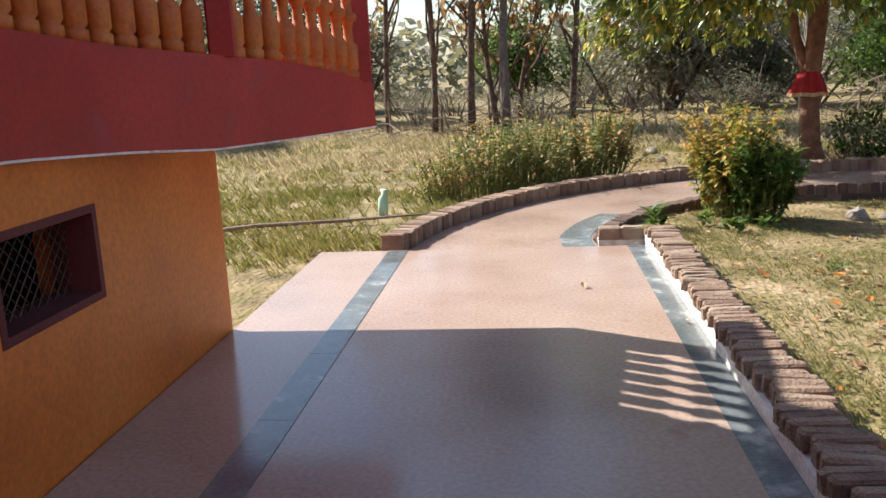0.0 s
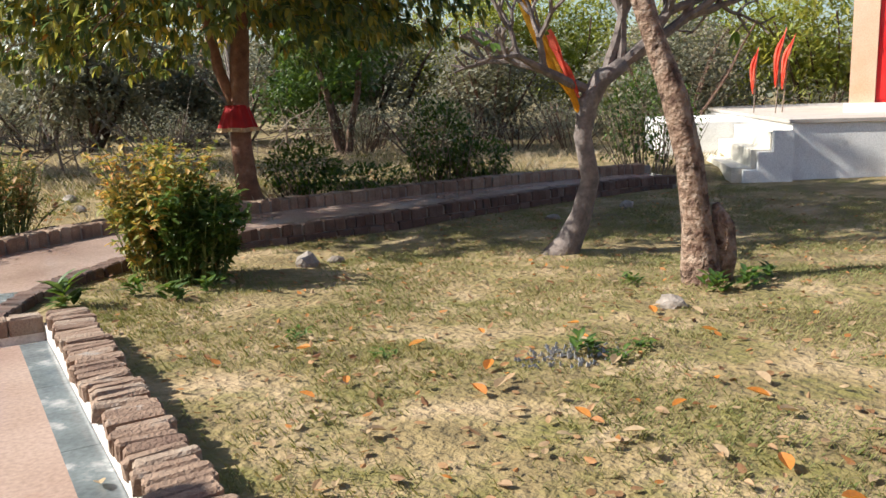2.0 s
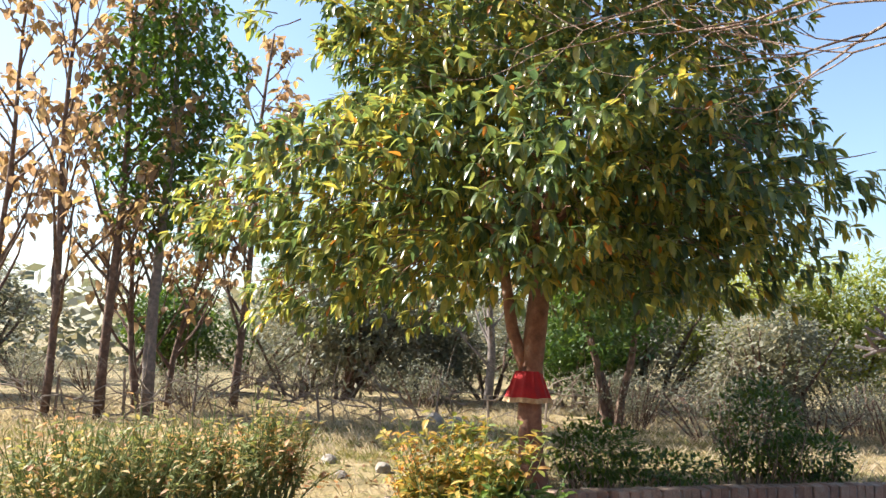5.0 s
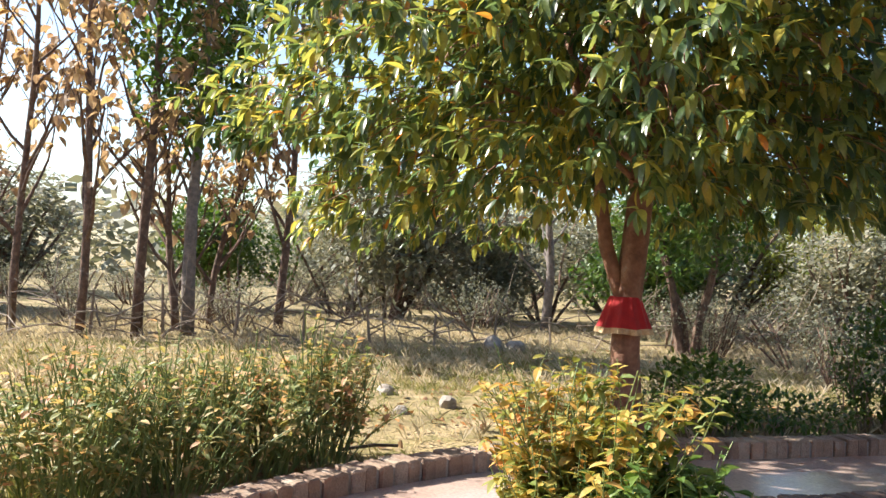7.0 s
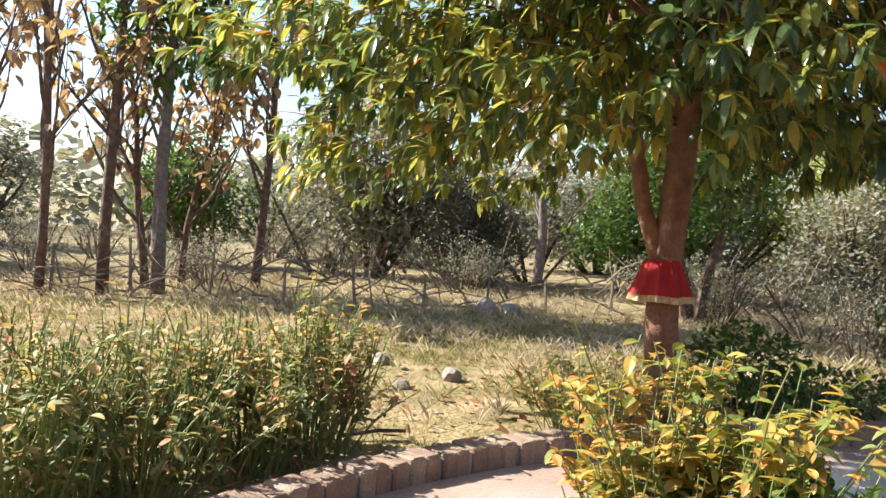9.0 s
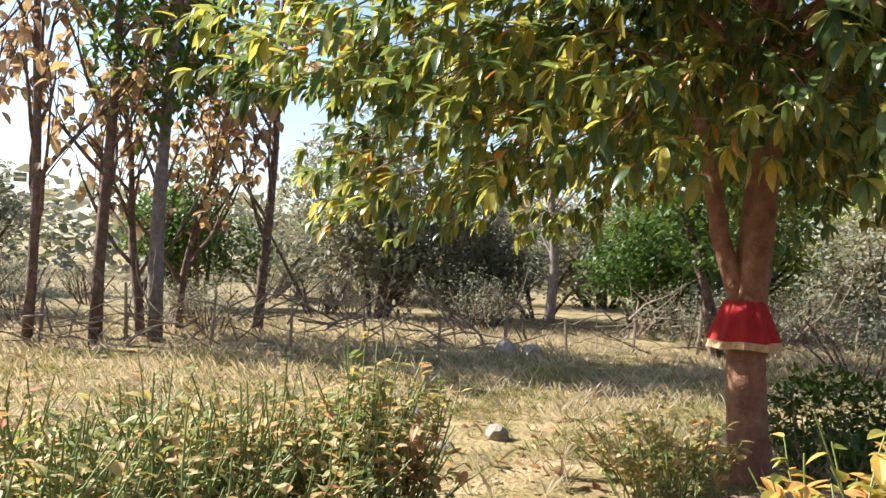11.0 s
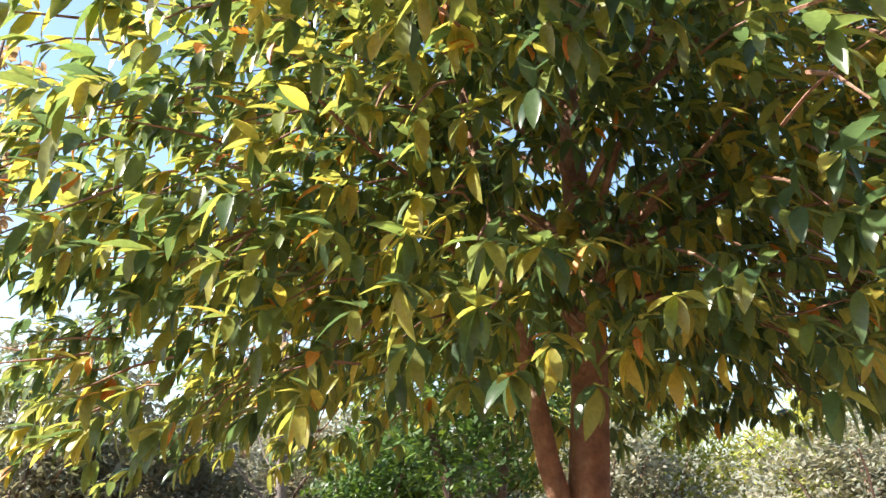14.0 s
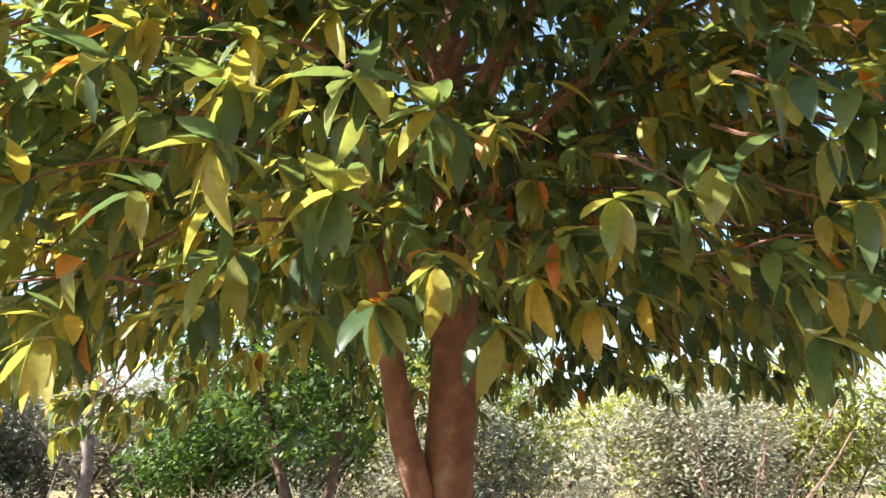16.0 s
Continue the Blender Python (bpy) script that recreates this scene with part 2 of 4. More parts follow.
class Geo:
    """Collects vertices and faces for one mesh."""

    def __init__(self):
        self.v, self.f, self.n = [], [], 0

    def add(self, verts, faces):
        k = self.n
        self.v.extend(verts)
        self.f.extend([tuple(i + k for i in f) for f in faces])
        self.n += len(verts)
        return self

    def box(self, x0, y0, z0, x1, y1, z1):
        return self.add([(x0, y0, z0), (x1, y0, z0), (x1, y1, z0), (x0, y1, z0), (x0, y0, z1), (x1, y0, z1), (x1, y1, z1), (x0, y1, z1)],
                        [(0, 3, 2, 1), (4, 5, 6, 7), (0, 1, 5, 4), (1, 2, 6, 5), (2, 3, 7, 6), (3, 0, 4, 7)])

    def tube(self, pts, radii, sides=8, wobble=0.0, seed=0.0):
        ring, verts, faces = None, [], []
        pts = [Vector(p) for p in pts]
        side = Vector((1, 0.3, 0.1))
        for i, p in enumerate(pts):
            d = (pts[min(i + 1, len(pts) - 1)] - pts[max(i - 1, 0)]).normalized()
            a = (side - d * side.dot(d))
            a = a.normalized() if a.length > 1e-4 else d.orthogonal().normalized()
            side = a
            b = d.cross(a)
            for k in range(sides):
                w = 2 * math.pi * k / sides
                o = a * math.cos(w) + b * math.sin(w)
                r = radii[i]
                if wobble:
                    r *= 1 + wobble * noise.noise(Vector((o.x * 1.7 + seed, o.y * 1.7, o.z * 1.7 + p.z * 3.5)))
                verts.append(p + o * r)
            if i:
                q = (i - 1) * sides
                for k in range(sides):
                    k2 = (k + 1) % sides
                    faces.append((q + k, q + k2, q + sides + k2, q + sides + k))
        faces.append(tuple(range(sides - 1, -1, -1)))
        q = (len(pts) - 1) * sides
        faces.append(tuple(q + k for k in range(sides)))
        return self.add(verts, faces)

    def leaf(self, base, along, up, length, width, fold=0.25, droop=0.25):
        """A pointed leaf, folded along its rib and drooping at its tip."""
        s = along.cross(up)
        s = s.normalized() if s.length > 1e-5 else along.orthogonal().normalized()
        u = s.cross(along).normalized()
        v = [base]
        for t, w in ((0.13, 0.62), (0.36, 1.0), (0.63, 0.92), (0.86, 0.46)):
            c = base + along * (length * t) - u * (length * droop * t * t)
            e = u * (width * fold * w * 0.5)
            v += [c - s * (width * w / 2) + e, c, c + s * (width * w / 2) + e]
        v.append(base + along * length - u * (length * droop))
        return self.add(v, [(0, 2, 1), (0, 3, 2), (1, 2, 5, 4), (2, 3, 6, 5), (4, 5, 8, 7), (5, 6, 9, 8), (7, 8, 11, 10), (8, 9, 12, 11), (10, 11, 13), (11, 12, 13)])

    def small_leaf(self, base, along, up, length, width):
        s = along.cross(up)
        s = s.normalized() if s.length > 1e-5 else along.orthogonal().normalized()
        c = base + along * (length * 0.5)
        return self.add([base, c - s * (width / 2), base + along * length, c + s * (width / 2)], [(0, 1, 2, 3)])

    def mesh(self, name, mat, smooth=False):
        me = bpy.data.meshes.new(name)
        me.from_pydata(self.v, [], self.f)
        me.materials.append(mat)
        if smooth:
            me.polygons.foreach_set("use_smooth", [True] * len(me.polygons))
        me.update()
        return me


def part(name, geo, mat, parent=None, label="", smooth=False):
    ob = new(name, geo.mesh(name, mat, smooth) if isinstance(geo, Geo) else geo)
    if parent:
        ob.parent = parent
    if label:
        ob["label"] = label
    if name in ("stem_mass", "limbwork", "branchwork", "foliage", "leafage", "dying_foliage", "crown"):
        ob["kind"] = "stuff"
    return ob


def thing(name, label, category, group="", at=None, kind=""):
    ob = new(name)
    if at is not None:
        ob.matrix_world = at
    return tagged(ob, label, category, group, kind)


def rounded_box(sx, sy, sz, bevel=0.008, rough=0.0, seed=0):
    """A box standing on z = 0 with bevelled upright and top edges and slightly uneven corners."""
    g, rnd = Geo(), random.Random(seed)
    b = bevel
    rings = []
    for z, k in ((0, 0), (sz - b, 0), (sz, b)):
        ring = []
        for cx, cy in ((-1, -1), (1, -1), (1, 1), (-1, 1)):
            x, y = cx * (sx / 2 - k), cy * (sy / 2 - k)
            for dx, dy in (((0, -cy * b), (-cx * b, 0)) if cx * cy > 0 else ((-cx * b, 0), (0, -cy * b))):
                ring.append((x + dx + rnd.uniform(-rough, rough), y + dy + rnd.uniform(-rough, rough), z + rnd.uniform(-rough, rough) * (z > 0)))
        rings.append(ring)
    v = [p for r in rings for p in r]
    f = []
    for i in range(2):
        for k in range(8):
            k2 = (k + 1) % 8
            f.append((i * 8 + k, i * 8 + k2, i * 8 + 8 + k2, i * 8 + 8 + k))
    f.append(tuple(range(16, 24)))
    f.append(tuple(range(7, -1, -1)))
    return g.add(v, f)


def smooth_line(pts, n):
    """n points evenly spaced along a smooth curve through pts."""
    P = [Vector((*p, 0)[:3]) for p in pts]
    dense = []
    for i in range(len(P) - 1):
        p0, p1, p2, p3 = P[max(i - 1, 0)], P[i], P[i + 1], P[min(i + 2, len(P) - 1)]
        for k in range(12):
            t = k / 12
            dense.append(0.5 * ((2 * p1) + (p2 - p0) * t + (2 * p0 - 5 * p1 + 4 * p2 - p3) * t * t + (3 * p1 - p0 - 3 * p2 + p3) * t ** 3))
    dense.append(P[-1])
    length = [0.0]
    for a, b in zip(dense, dense[1:]):
        length.append(length[-1] + (b - a).length)
    out = []
    for k in range(n):
        s = length[-1] * k / (n - 1)
        i = min(max(np.searchsorted(length, s) - 1, 0), len(dense) - 2)
        u = (s - length[i]) / max(1e-9, length[i + 1] - length[i])
        out.append(dense[i].lerp(dense[i + 1], u))
    return out, length[-1]


def ahead_of(pts, i):
    d = pts[min(i + 1, len(pts) - 1)] - pts[max(i - 1, 0)]
    return math.atan2(d.y, d.x)


# ---- plan ----
FLOOR_END = 3.57
OUTER = [(-1.03, 3.62), (-0.85, 4.4), (-0.55, 5.15), (-0.1, 5.9), (0.35, 6.45), (0.9, 6.97), (1.5, 7.38), (2.2, 7.72), (2.9, 7.93), (3.7, 8.05),
         (5.0, 8.1), (6.5, 8.2), (8.0, 8.25), (9.3, 8.15), (10.3, 7.95)]
INNER = [(0.62, 3.6), (0.6, 4.0), (0.72, 4.5), (0.98, 5.05), (1.38, 5.58), (1.9, 6.1), (2.55, 6.6), (3.24, 6.86), (4.0, 6.92), (4.86, 6.98),
         (6.26, 7.18), (7.9, 7.42), (9.3, 7.5), (10.1, 7.35)]


def ground_z(x, y):
    """The earth: level with the paving's foot, lower on the lawn beside the path."""
    dip = max(0.0, min(1.0, (x - 1.2) / 2.5)) * max(0.0, min(1.0, (y - 0.5) / 3.0)) * max(0.0, min(1.0, (8.2 - y) / 0.6)) * max(0, min(1, (16 - x) / 4))
    bumps = 0.035 * noise.noise(Vector((x * 0.6, y * 0.6, 0))) + 0.015 * noise.noise(Vector((x * 2.3, y * 2.3, 4)))
    return -0.06 - 0.14 * dip + bumps * (0.4 if x < 1.6 and y < 8 else 1.0)


# ---- ground ----
def build_ground():
    xs = np.concatenate([np.linspace(-900, -40, 8), np.linspace(-30, -8, 8), np.linspace(-7, 16, 116), np.linspace(18, 45, 10), np.linspace(60, 900, 8)])
    ys = np.concatenate([np.linspace(-900, -40, 6), np.linspace(-30, -8, 6), np.linspace(-7, 20, 130), np.linspace(22, 60, 14), np.linspace(80, 900, 8)])
    g = Geo()
    v = [(x, y, ground_z(x, y)) for y in ys for x in xs]
    w = len(xs)
    f = [(j * w + i, j * w + i + 1, j * w + w + i + 1, j * w + w + i) for j in range(len(ys) - 1) for i in range(w - 1)]
    ob = part("ground", g.add(v, f), M["ground"], smooth=True)
    tagged(ob, "dry patchy grass and bare brown earth", "ground", kind="structure")


build_ground()


def build_paving():
    g = Geo().box(-1.78, -9, -0.12, 0.85, FLOOR_END, 0.0)
    ob = part("floor", g, M["floor"])
    tagged(ob, "smooth pink polished cement courtyard floor", "floor", kind="structure")
    # grey bands let into the floor
    for name, x0, x1, y1, label in (("floor_band", -1.18, -1.01, FLOOR_END, "blue-grey cement band in the floor"),
                                    ("floor_band", 0.85, 1.0, FLOOR_END, "wet-looking grey cement band beside the bricks")):
        z = 0.004 if x0 < 0 else 0.0
        n = 14
        b = Geo()
        for k in range(n):
            ya, yb = -9 + (y1 + 9) * k / n, -9 + (y1 + 9) * (k + 1) / n - 0.004
            b.box(x0, ya, -0.1, x1, yb, z)
        tagged(part(name, b, M["strip"]), label, "floor band", kind="structure")
    # the curved garden path
    o, _ = smooth_line(OUTER, 90)
    i, _ = smooth_line(INNER, 90)
    p = Geo()
    v = []
    for a, b in zip(o, i):
        v += [(a.x, a.y, -0.015), (b.x, b.y, -0.015), (a.x, a.y, -0.2), (b.x, b.y, -0.2)]
    f = []
    for k in range(89):
        q = 4 * k
        f += [(q, q + 1, q + 5, q + 4), (q + 1, q + 3, q + 7, q + 5), (q + 2, q, q + 4, q + 6)]
    tagged(part("path", p.add(v, f), M["floor"]), "curved pink cement garden path", "path", kind="structure")
    s = Geo()
    v = []
    for a, b in list(zip(o, i))[:14]:
        d = (a - b).normalized()
        q = b + d * 0.3
        v += [(b.x + d.x * 0.02, b.y + d.y * 0.02, -0.010), (q.x, q.y, -0.010)]
    tagged(part("path_band", s.add(v, [(2 * k, 2 * k + 1, 2 * k + 3, 2 * k + 2) for k in range(13)]), M["strip"]),
           "blue-grey cement band along the path", "floor band", kind="structure")


build_paving()


# ---- temple with the balcony ----
WALL_X, WALL_Y = -1.79, 1.36
EDGE = [(-0.93, 1.95), (-1.07, 1.5), (-1.22, 1.04), (-1.44, 0.51), (-1.62, 0.0), (-1.70, -0.5), (-1.73, -1.2), (-1.74, -2.5), (-1.74, -9.0)]
EDGE_TOP = [1.44, 1.52, 1.58, 1.62, 1.65, 1.69, 1.72, 1.74, 1.74]


def build_temple():
    # plinth wall with a real opening for the grille window
    y0, y1, z0, z1 = -0.80, -0.07, 0.60, 1.01
    g = Geo()
    xa, xb = WALL_X - 0.3, WALL_X
    g.box(xa, -9, -0.1, xb, y0, 1.255)
    g.box(xa, y1, -0.1, xb, WALL_Y, 1.255)
    g.box(xa, y0, -0.1, xb, y1, z0)
    g.box(xa, y0, z1, xb, y1, 1.255)
    g.box(-8, WALL_Y - 0.3, -0.1, xa, WALL_Y, 1.255)
    tagged(part("wall_plinth", g, M["orange_wall"]), "orange painted plaster plinth wall of a shrine", "wall", kind="structure")
    # added backing sheet; its dark colour stands for the unlit space
    tagged(part("wall_cell_shade", Geo().box(-2.6, -1.6, 0, -2.5, 0.8, 1.19), M["shaded_red"]), "dark sheet inside the plinth, shade put into its colour", "wall", kind="structure")
    win = thing("grille_window", "small window opening with diamond wire mesh and red frame darkened for shade", "window", at=pose(xb, (y0 + y1) / 2, z0))
    w, h = y1 - y0, z1 - z0
    rim = Geo()
    t = 0.035
    for a in ((-0.2, -w / 2, 0, 0.004, w / 2, t), (-0.2, -w / 2, h - t, 0.004, w / 2, h), (-0.2, -w / 2, t, 0.004, -w / 2 + t, h - t), (-0.2, w / 2 - t, t, 0.004, w / 2, h - t)):
        rim.box(*a)
    # frame red is darkened to carry the shade it stands in
    part("window_frame", rim, M["shaded_red"], win)
    for sgn in (1, -1):
        m = Geo()
        step = 0.062
        k = -h
        while k < w + h:
            a, b = (k, 0), (k + h, h)
            lo, hi = max(0.0, -k / h), min(1.0, (w - k) / h)
            if lo < hi - 0.02:
                pa, pb = k + h * lo, k + h * hi
                za, zb = h * lo, h * hi
                m.tube([(-0.13 + 0.003 * sgn, sgn * (pa - w / 2), za), (-0.13 + 0.003 * sgn, sgn * (pb - w / 2), zb)], [0.003, 0.003], 5)
            k += step
        part("wire_mesh", m, M["iron"], win)
    # slab of the raised veranda with its red fascia
    e, _ = smooth_line(EDGE, 80)
    ys = [p[1] for p in EDGE][::-1]
    tops = EDGE_TOP[::-1]
    slab = Geo()
    n = len(e)
    v = [(p.x, p.y, 1.26) for p in e] + [(-8, p.y, 1.26) for p in e] + [(p.x, p.y, 1.34) for p in e] + [(-8, p.y, 1.34) for p in e]
    f = []
    for k in range(n - 1):
        f += [(k, k + 1, n + k + 1, n + k), (2 * n + k, 3 * n + k, 3 * n + k + 1, 2 * n + k + 1)]
    tagged(part("veranda_slab", slab.add(v, f), M["red_paint"]), "red painted concrete veranda slab", "slab", kind="structure")
    low_y, low_z = (-9.0, -0.7, 0.0, 0.5, 1.95), (1.25, 1.25, 1.21, 1.17, 1.165)
    fascia = Geo()
    v, f = [], []
    for k, p in enumerate(e):
        top = float(np.interp(p.y, ys, tops))
        a = ahead_of(e, k)
        nx, ny = -math.sin(a), math.cos(a)
        low = float(np.interp(p.y, low_y, low_z))
        v += [(p.x, p.y, low), (p.x, p.y, top), (p.x - 0.16 * abs(nx), p.y - 0.05, top), (p.x - 0.16 * abs(nx), p.y - 0.05, low)]
    for k in range(n - 1):
        q = 4 * k
        for j in range(4):
            j2 = (j + 1) % 4
            f.append((q + j, q + j2, q + 4 + j2, q + 4 + j))
    f.append((0, 1, 2, 3))
    tagged(part("veranda_fascia", fascia.add(v, f), M["red_paint"]), "dark red painted fascia below the veranda balustrade", "fascia", kind="structure")
    fr = Geo().box(-8, 1.82, 1.16, -0.97, 1.95, 1.44)
    tagged(part("veranda_front_beam", fr, M["red_paint"]), "dark red painted front beam of the veranda", "beam", kind="structure")
    # thin unpainted drip line under the fascia
    drip = Geo()
    v, f = [], []
    for p in e:
        low = float(np.interp(p.y, low_y, low_z))
        v += [(p.x + 0.004, p.y + 0.002, low - 0.004), (p.x + 0.004, p.y + 0.002, low + 0.006), (p.x - 0.05, p.y - 0.02, low + 0.006), (p.x - 0.05, p.y - 0.02, low - 0.004)]
    for k in range(n - 1):
        q = 4 * k
        for j in range(4):
            j2 = (j + 1) % 4
            f.append((q + j, q + j2, q + 4 + j2, q + 4 + j))
    tagged(part("drip_edge", drip.add(v, f), M["white_wash"]), "pale unpainted drip edge under the fascia", "trim", kind="structure")
    # balustrade
    rail = thing("balustrade", "orange cast balusters between dark red posts and top rail", "balustrade", at=pose(-1.3, 0.6, 1.5))
    inv = Matrix.Translation((1.3, -0.6, -1.5))

    def lathe(h):
        g = Geo()
        prof = [(0, 0.055), (0.08, 0.055), (0.09, 0.042), (0.12, 0.055), (0.33, 0.056), (0.38, 0.032), (0.5, 0.028), (0.56, 0.036), (0.58, 0.056), (0.64, 0.056),
                (0.66, 0.034), (0.76, 0.03), (0.86, 0.034), (0.9, 0.054), (1.0, 0.056)]
        pts = [(0, 0, h * t) for t, r in prof]
        return g.tube(pts, [r for t, r in prof], 10).mesh("baluster", M["baluster"], True)

    mesh = lathe(0.62)
    fine, length = smooth_line(EDGE, 400)
    rows = []
    s = 0.0
    for k in range(1, 400):
        s += (fine[k] - fine[k - 1]).length
        if s > 0.112 and fine[k].y > -3.2:
            s = 0.0
            rows.append(fine[k])
    top_pts = []
    for p in fine:
        if p.y > -3.4:
            top_pts.append(p)
    for p in rows:
        z = float(np.interp(p.y, ys, tops))
        if abs(p.y - 0.66) < 0.09 or p.y > 1.84 or abs(p.y + 0.95) < 0.09:
            continue
        b = part("baluster", mesh, None, rail)
        b.matrix_local = inv @ pose(p.x - 0.07, p.y - 0.02, z)
    for px, py, s2 in ((-1.0, 1.88, 0.07), (-1.43, 0.66, 0.065), (-1.79, -0.95, 0.065), (-1.81, -3.4, 0.065)):
        z = float(np.interp(py, ys, tops))
        b = part("post", rounded_box(2 * s2, 2 * s2, 0.72, 0.01), M["red_paint"], rail)
        b.matrix_local = inv @ pose(px, py, z, 0, 0, 18)
    tr = Geo()
    v, f = [], []
    for p in top_pts:
        z = float(np.interp(p.y, ys, tops)) + 0.62
        v += [(p.x + 0.01, p.y, z), (p.x + 0.01, p.y, z + 0.12), (p.x - 0.17, p.y, z + 0.12), (p.x - 0.17, p.y, z)]
    for k in range(len(top_pts) - 1):
        q = 4 * k
        for j in range(4):
            j2 = (j + 1) % 4
            f.append((q + j, q + j2, q + 4 + j2, q + 4 + j))
    f.append((0, 1, 2, 3))
    t = part("top_rail", tr.add(v, f), M["red_paint"], rail)
    t.matrix_local = inv
    tagged(part("wall_shrine", Geo().box(-7, -9, 1.3, -2.25, 1.55, 4.8), M["red_paint"]), "red painted shrine wall behind the balustrade", "wall", kind="structure")


build_temple()


# ---- shrubs and trees ----
def ball_point(rnd):
    while True:
        p = Vector((rnd.uniform(-1, 1), rnd.uniform(-1, 1), rnd.uniform(-1, 1)))
        if 0.05 < p.length < 1:
            return p


def branch_line(rnd, start, direction, length, steps, bend, lift=0.0):
    pts, d = [Vector(start)], Vector(direction).normalized()
    for k in range(steps):
        d = (d + Vector((rnd.uniform(-bend, bend), rnd.uniform(-bend, bend), rnd.uniform(-bend, bend) + lift))).normalized()
        pts.append(pts[-1] + d * (length / steps))
    return pts, d


def taper(r0, r1, n):
    return [r0 + (r1 - r0) * k / (n - 1) for k in range(n)]


def leaf_spray(g, rnd, tip, out, count, length, width, droop=0.35, spread=0.9):
    """Leaves round the end of a twig, hanging outwards."""
    for k in range(count):
        a = 2 * math.pi * (k + rnd.random()) / count
        side = out.orthogonal().normalized()
        side = Matrix.Rotation(a, 3, out) @ side
        d = (out * rnd.uniform(0.35, 0.9) + side * spread * rnd.uniform(0.5, 1.1) + Vector((0, 0, -rnd.uniform(0.1, 0.75)))).normalized()
        s = rnd.uniform(0.7, 1.15)
        g.leaf(tip + out * rnd.uniform(-0.09, 0.03), d, Vector((rnd.uniform(-.3, .3), rnd.uniform(-.3, .3), 1)), length * s, width * s * rnd.uniform(0.85, 1.1), 0.3, droop * rnd.uniform(0.4, 1.2))


TREE = Vector((4.02, 9.1, -0.05))


def build_main_tree():
    rnd = random.Random(7)
    t = thing("broadleaf_tree", "large dense evergreen tree with glossy drooping leaves and forked trunk", "tree", at=pose(*TREE))
    tr = Geo()
    tr.tube([(0.16, 0.02, -0.1), (0.10, 0, 0.05), (0.04, 0, 0.35), (0.01, 0, 0.8), (0.01, 0, 1.3), (0.07, 0, 1.9), (0.13, 0.02, 2.6), (0.05, 0, 3.4), (0, 0, 4.4), (0, 0, 5.4)],
            [0.21, 0.17, 0.145, 0.133, 0.128, 0.122, 0.11, 0.09, 0.06, 0.03], 16, 0.16)
    part("trunk", tr, M["bark_warm"], t, smooth=True)
    lb = Geo()
    lb.tube([(-0.01, 0.01, 1.2), (-0.10, 0.05, 1.5), (-0.19, 0.09, 1.8), (-0.27, 0.16, 2.4), (-0.5, 0.2, 3.2), (-0.7, 0.3, 4.3)], [0.075, 0.074, 0.07, 0.06, 0.045, 0.03], 12, 0.15)
    part("limb", lb, M["bark_warm"], t, smooth=True)
    crown, orange, twigs = Geo(), Geo(), Geo()
    near = []
    # main boughs
    for k in range(34):
        a = 2 * math.pi * k / 34 + rnd.uniform(-.2, .2)
        z0 = rnd.uniform(2.4, 5.6)
        reach = rnd.uniform(1.8, 2.7) * (1.0 if z0 < 3.6 else 0.75)
        pts, d = branch_line(rnd, (0, 0, z0), (math.cos(a), math.sin(a), 0.8), reach, 6, 0.22, -0.09)
        twigs.tube(pts, taper(0.03, 0.008, 7), 6)
    count = 0
    while count < 7800:
        p = ball_point(rnd)
        r = p.length
        if r < 0.25:
            continue
        lump = 1 + 0.24 * noise.noise(p.normalized() * 2.6) + 0.14 * noise.noise(p.normalized() * 6 + Vector((3, 1, 2)))
        flat = Vector((p.x, p.y, 0)).normalized()
        z = 3.75 + p.z * (4.1 if p.z > 0 else 2.5) * lump
        low = min(1.0, max(0.0, (2.75 - z) / 0.5))
        hollow = math.exp(-((z - 4.4) / 0.7) ** 2)
        front, sunny = max(0.0, flat.dot(Vector((-0.6, -0.8, 0)))), max(0.0, flat.dot(Vector((-0.94, 0.34, 0))))
        wide = (1 + 0.3 * max(0.0, -p.z)) * (1 + (0.14 - 0.38 * low - 0.3 * hollow) * front) * (1 + (0.2 * low + 0.02 - 0.26 * hollow) * sunny)
        c = Vector((p.x * 3.2 * lump * wide - 0.12, p.y * 3.05 * lump * wide, z))
        rad = math.hypot(c.x, c.y)
        # the underside opens round the trunk and hangs lower at the rim
        if c.z < 2.6 - 0.45 * max(0, rad - 0.8) or c.z < 1.4:
            continue
        # layered boughs with dark hollows between them
        if noise.noise(Vector((c.x * 0.9, c.y * 0.9, c.z * 1.9 + 7))) < -0.24 and r > 0.55:
            continue
        # keep clear of the walking line
        wx, wy = c.x + TREE.x, c.y + TREE.y
        if (Vector((wx, wy, c.z)) - Vector((0.94, 6.2, 1.7))).length < 1.5 or (math.hypot(wx - 0.94, wy - 6.2) < 1.4 and c.z < 2.7):
            continue
        out = Vector((p.x, p.y, 0.25 * p.z - 0.05)).normalized()
        n = rnd.randint(5, 8)
        dx, dy = wx - 1.0, wy - 6.2
        # the outermost sprays on the side of the path are leaves of their own
        if 1.5 < math.hypot(dx, dy) < 3.1 and wx < 3.6 and r > 0.72 and len(near) < 46 and c.z < 3.8:
            near.append((c, out, n))
            count += 1
        else:
            leaf_spray(crown, rnd, c, out, n, 0.165, 0.058)
        if r > 0.62 and rnd.random() < 0.22:
            pts, d = branch_line(rnd, c - out * rnd.uniform(0.35, 0.6) + Vector((0, 0, 0.08)), out + Vector((0, 0, rnd.uniform(-0.5, 0.35))), 0.48, 3, 0.25, -0.08)
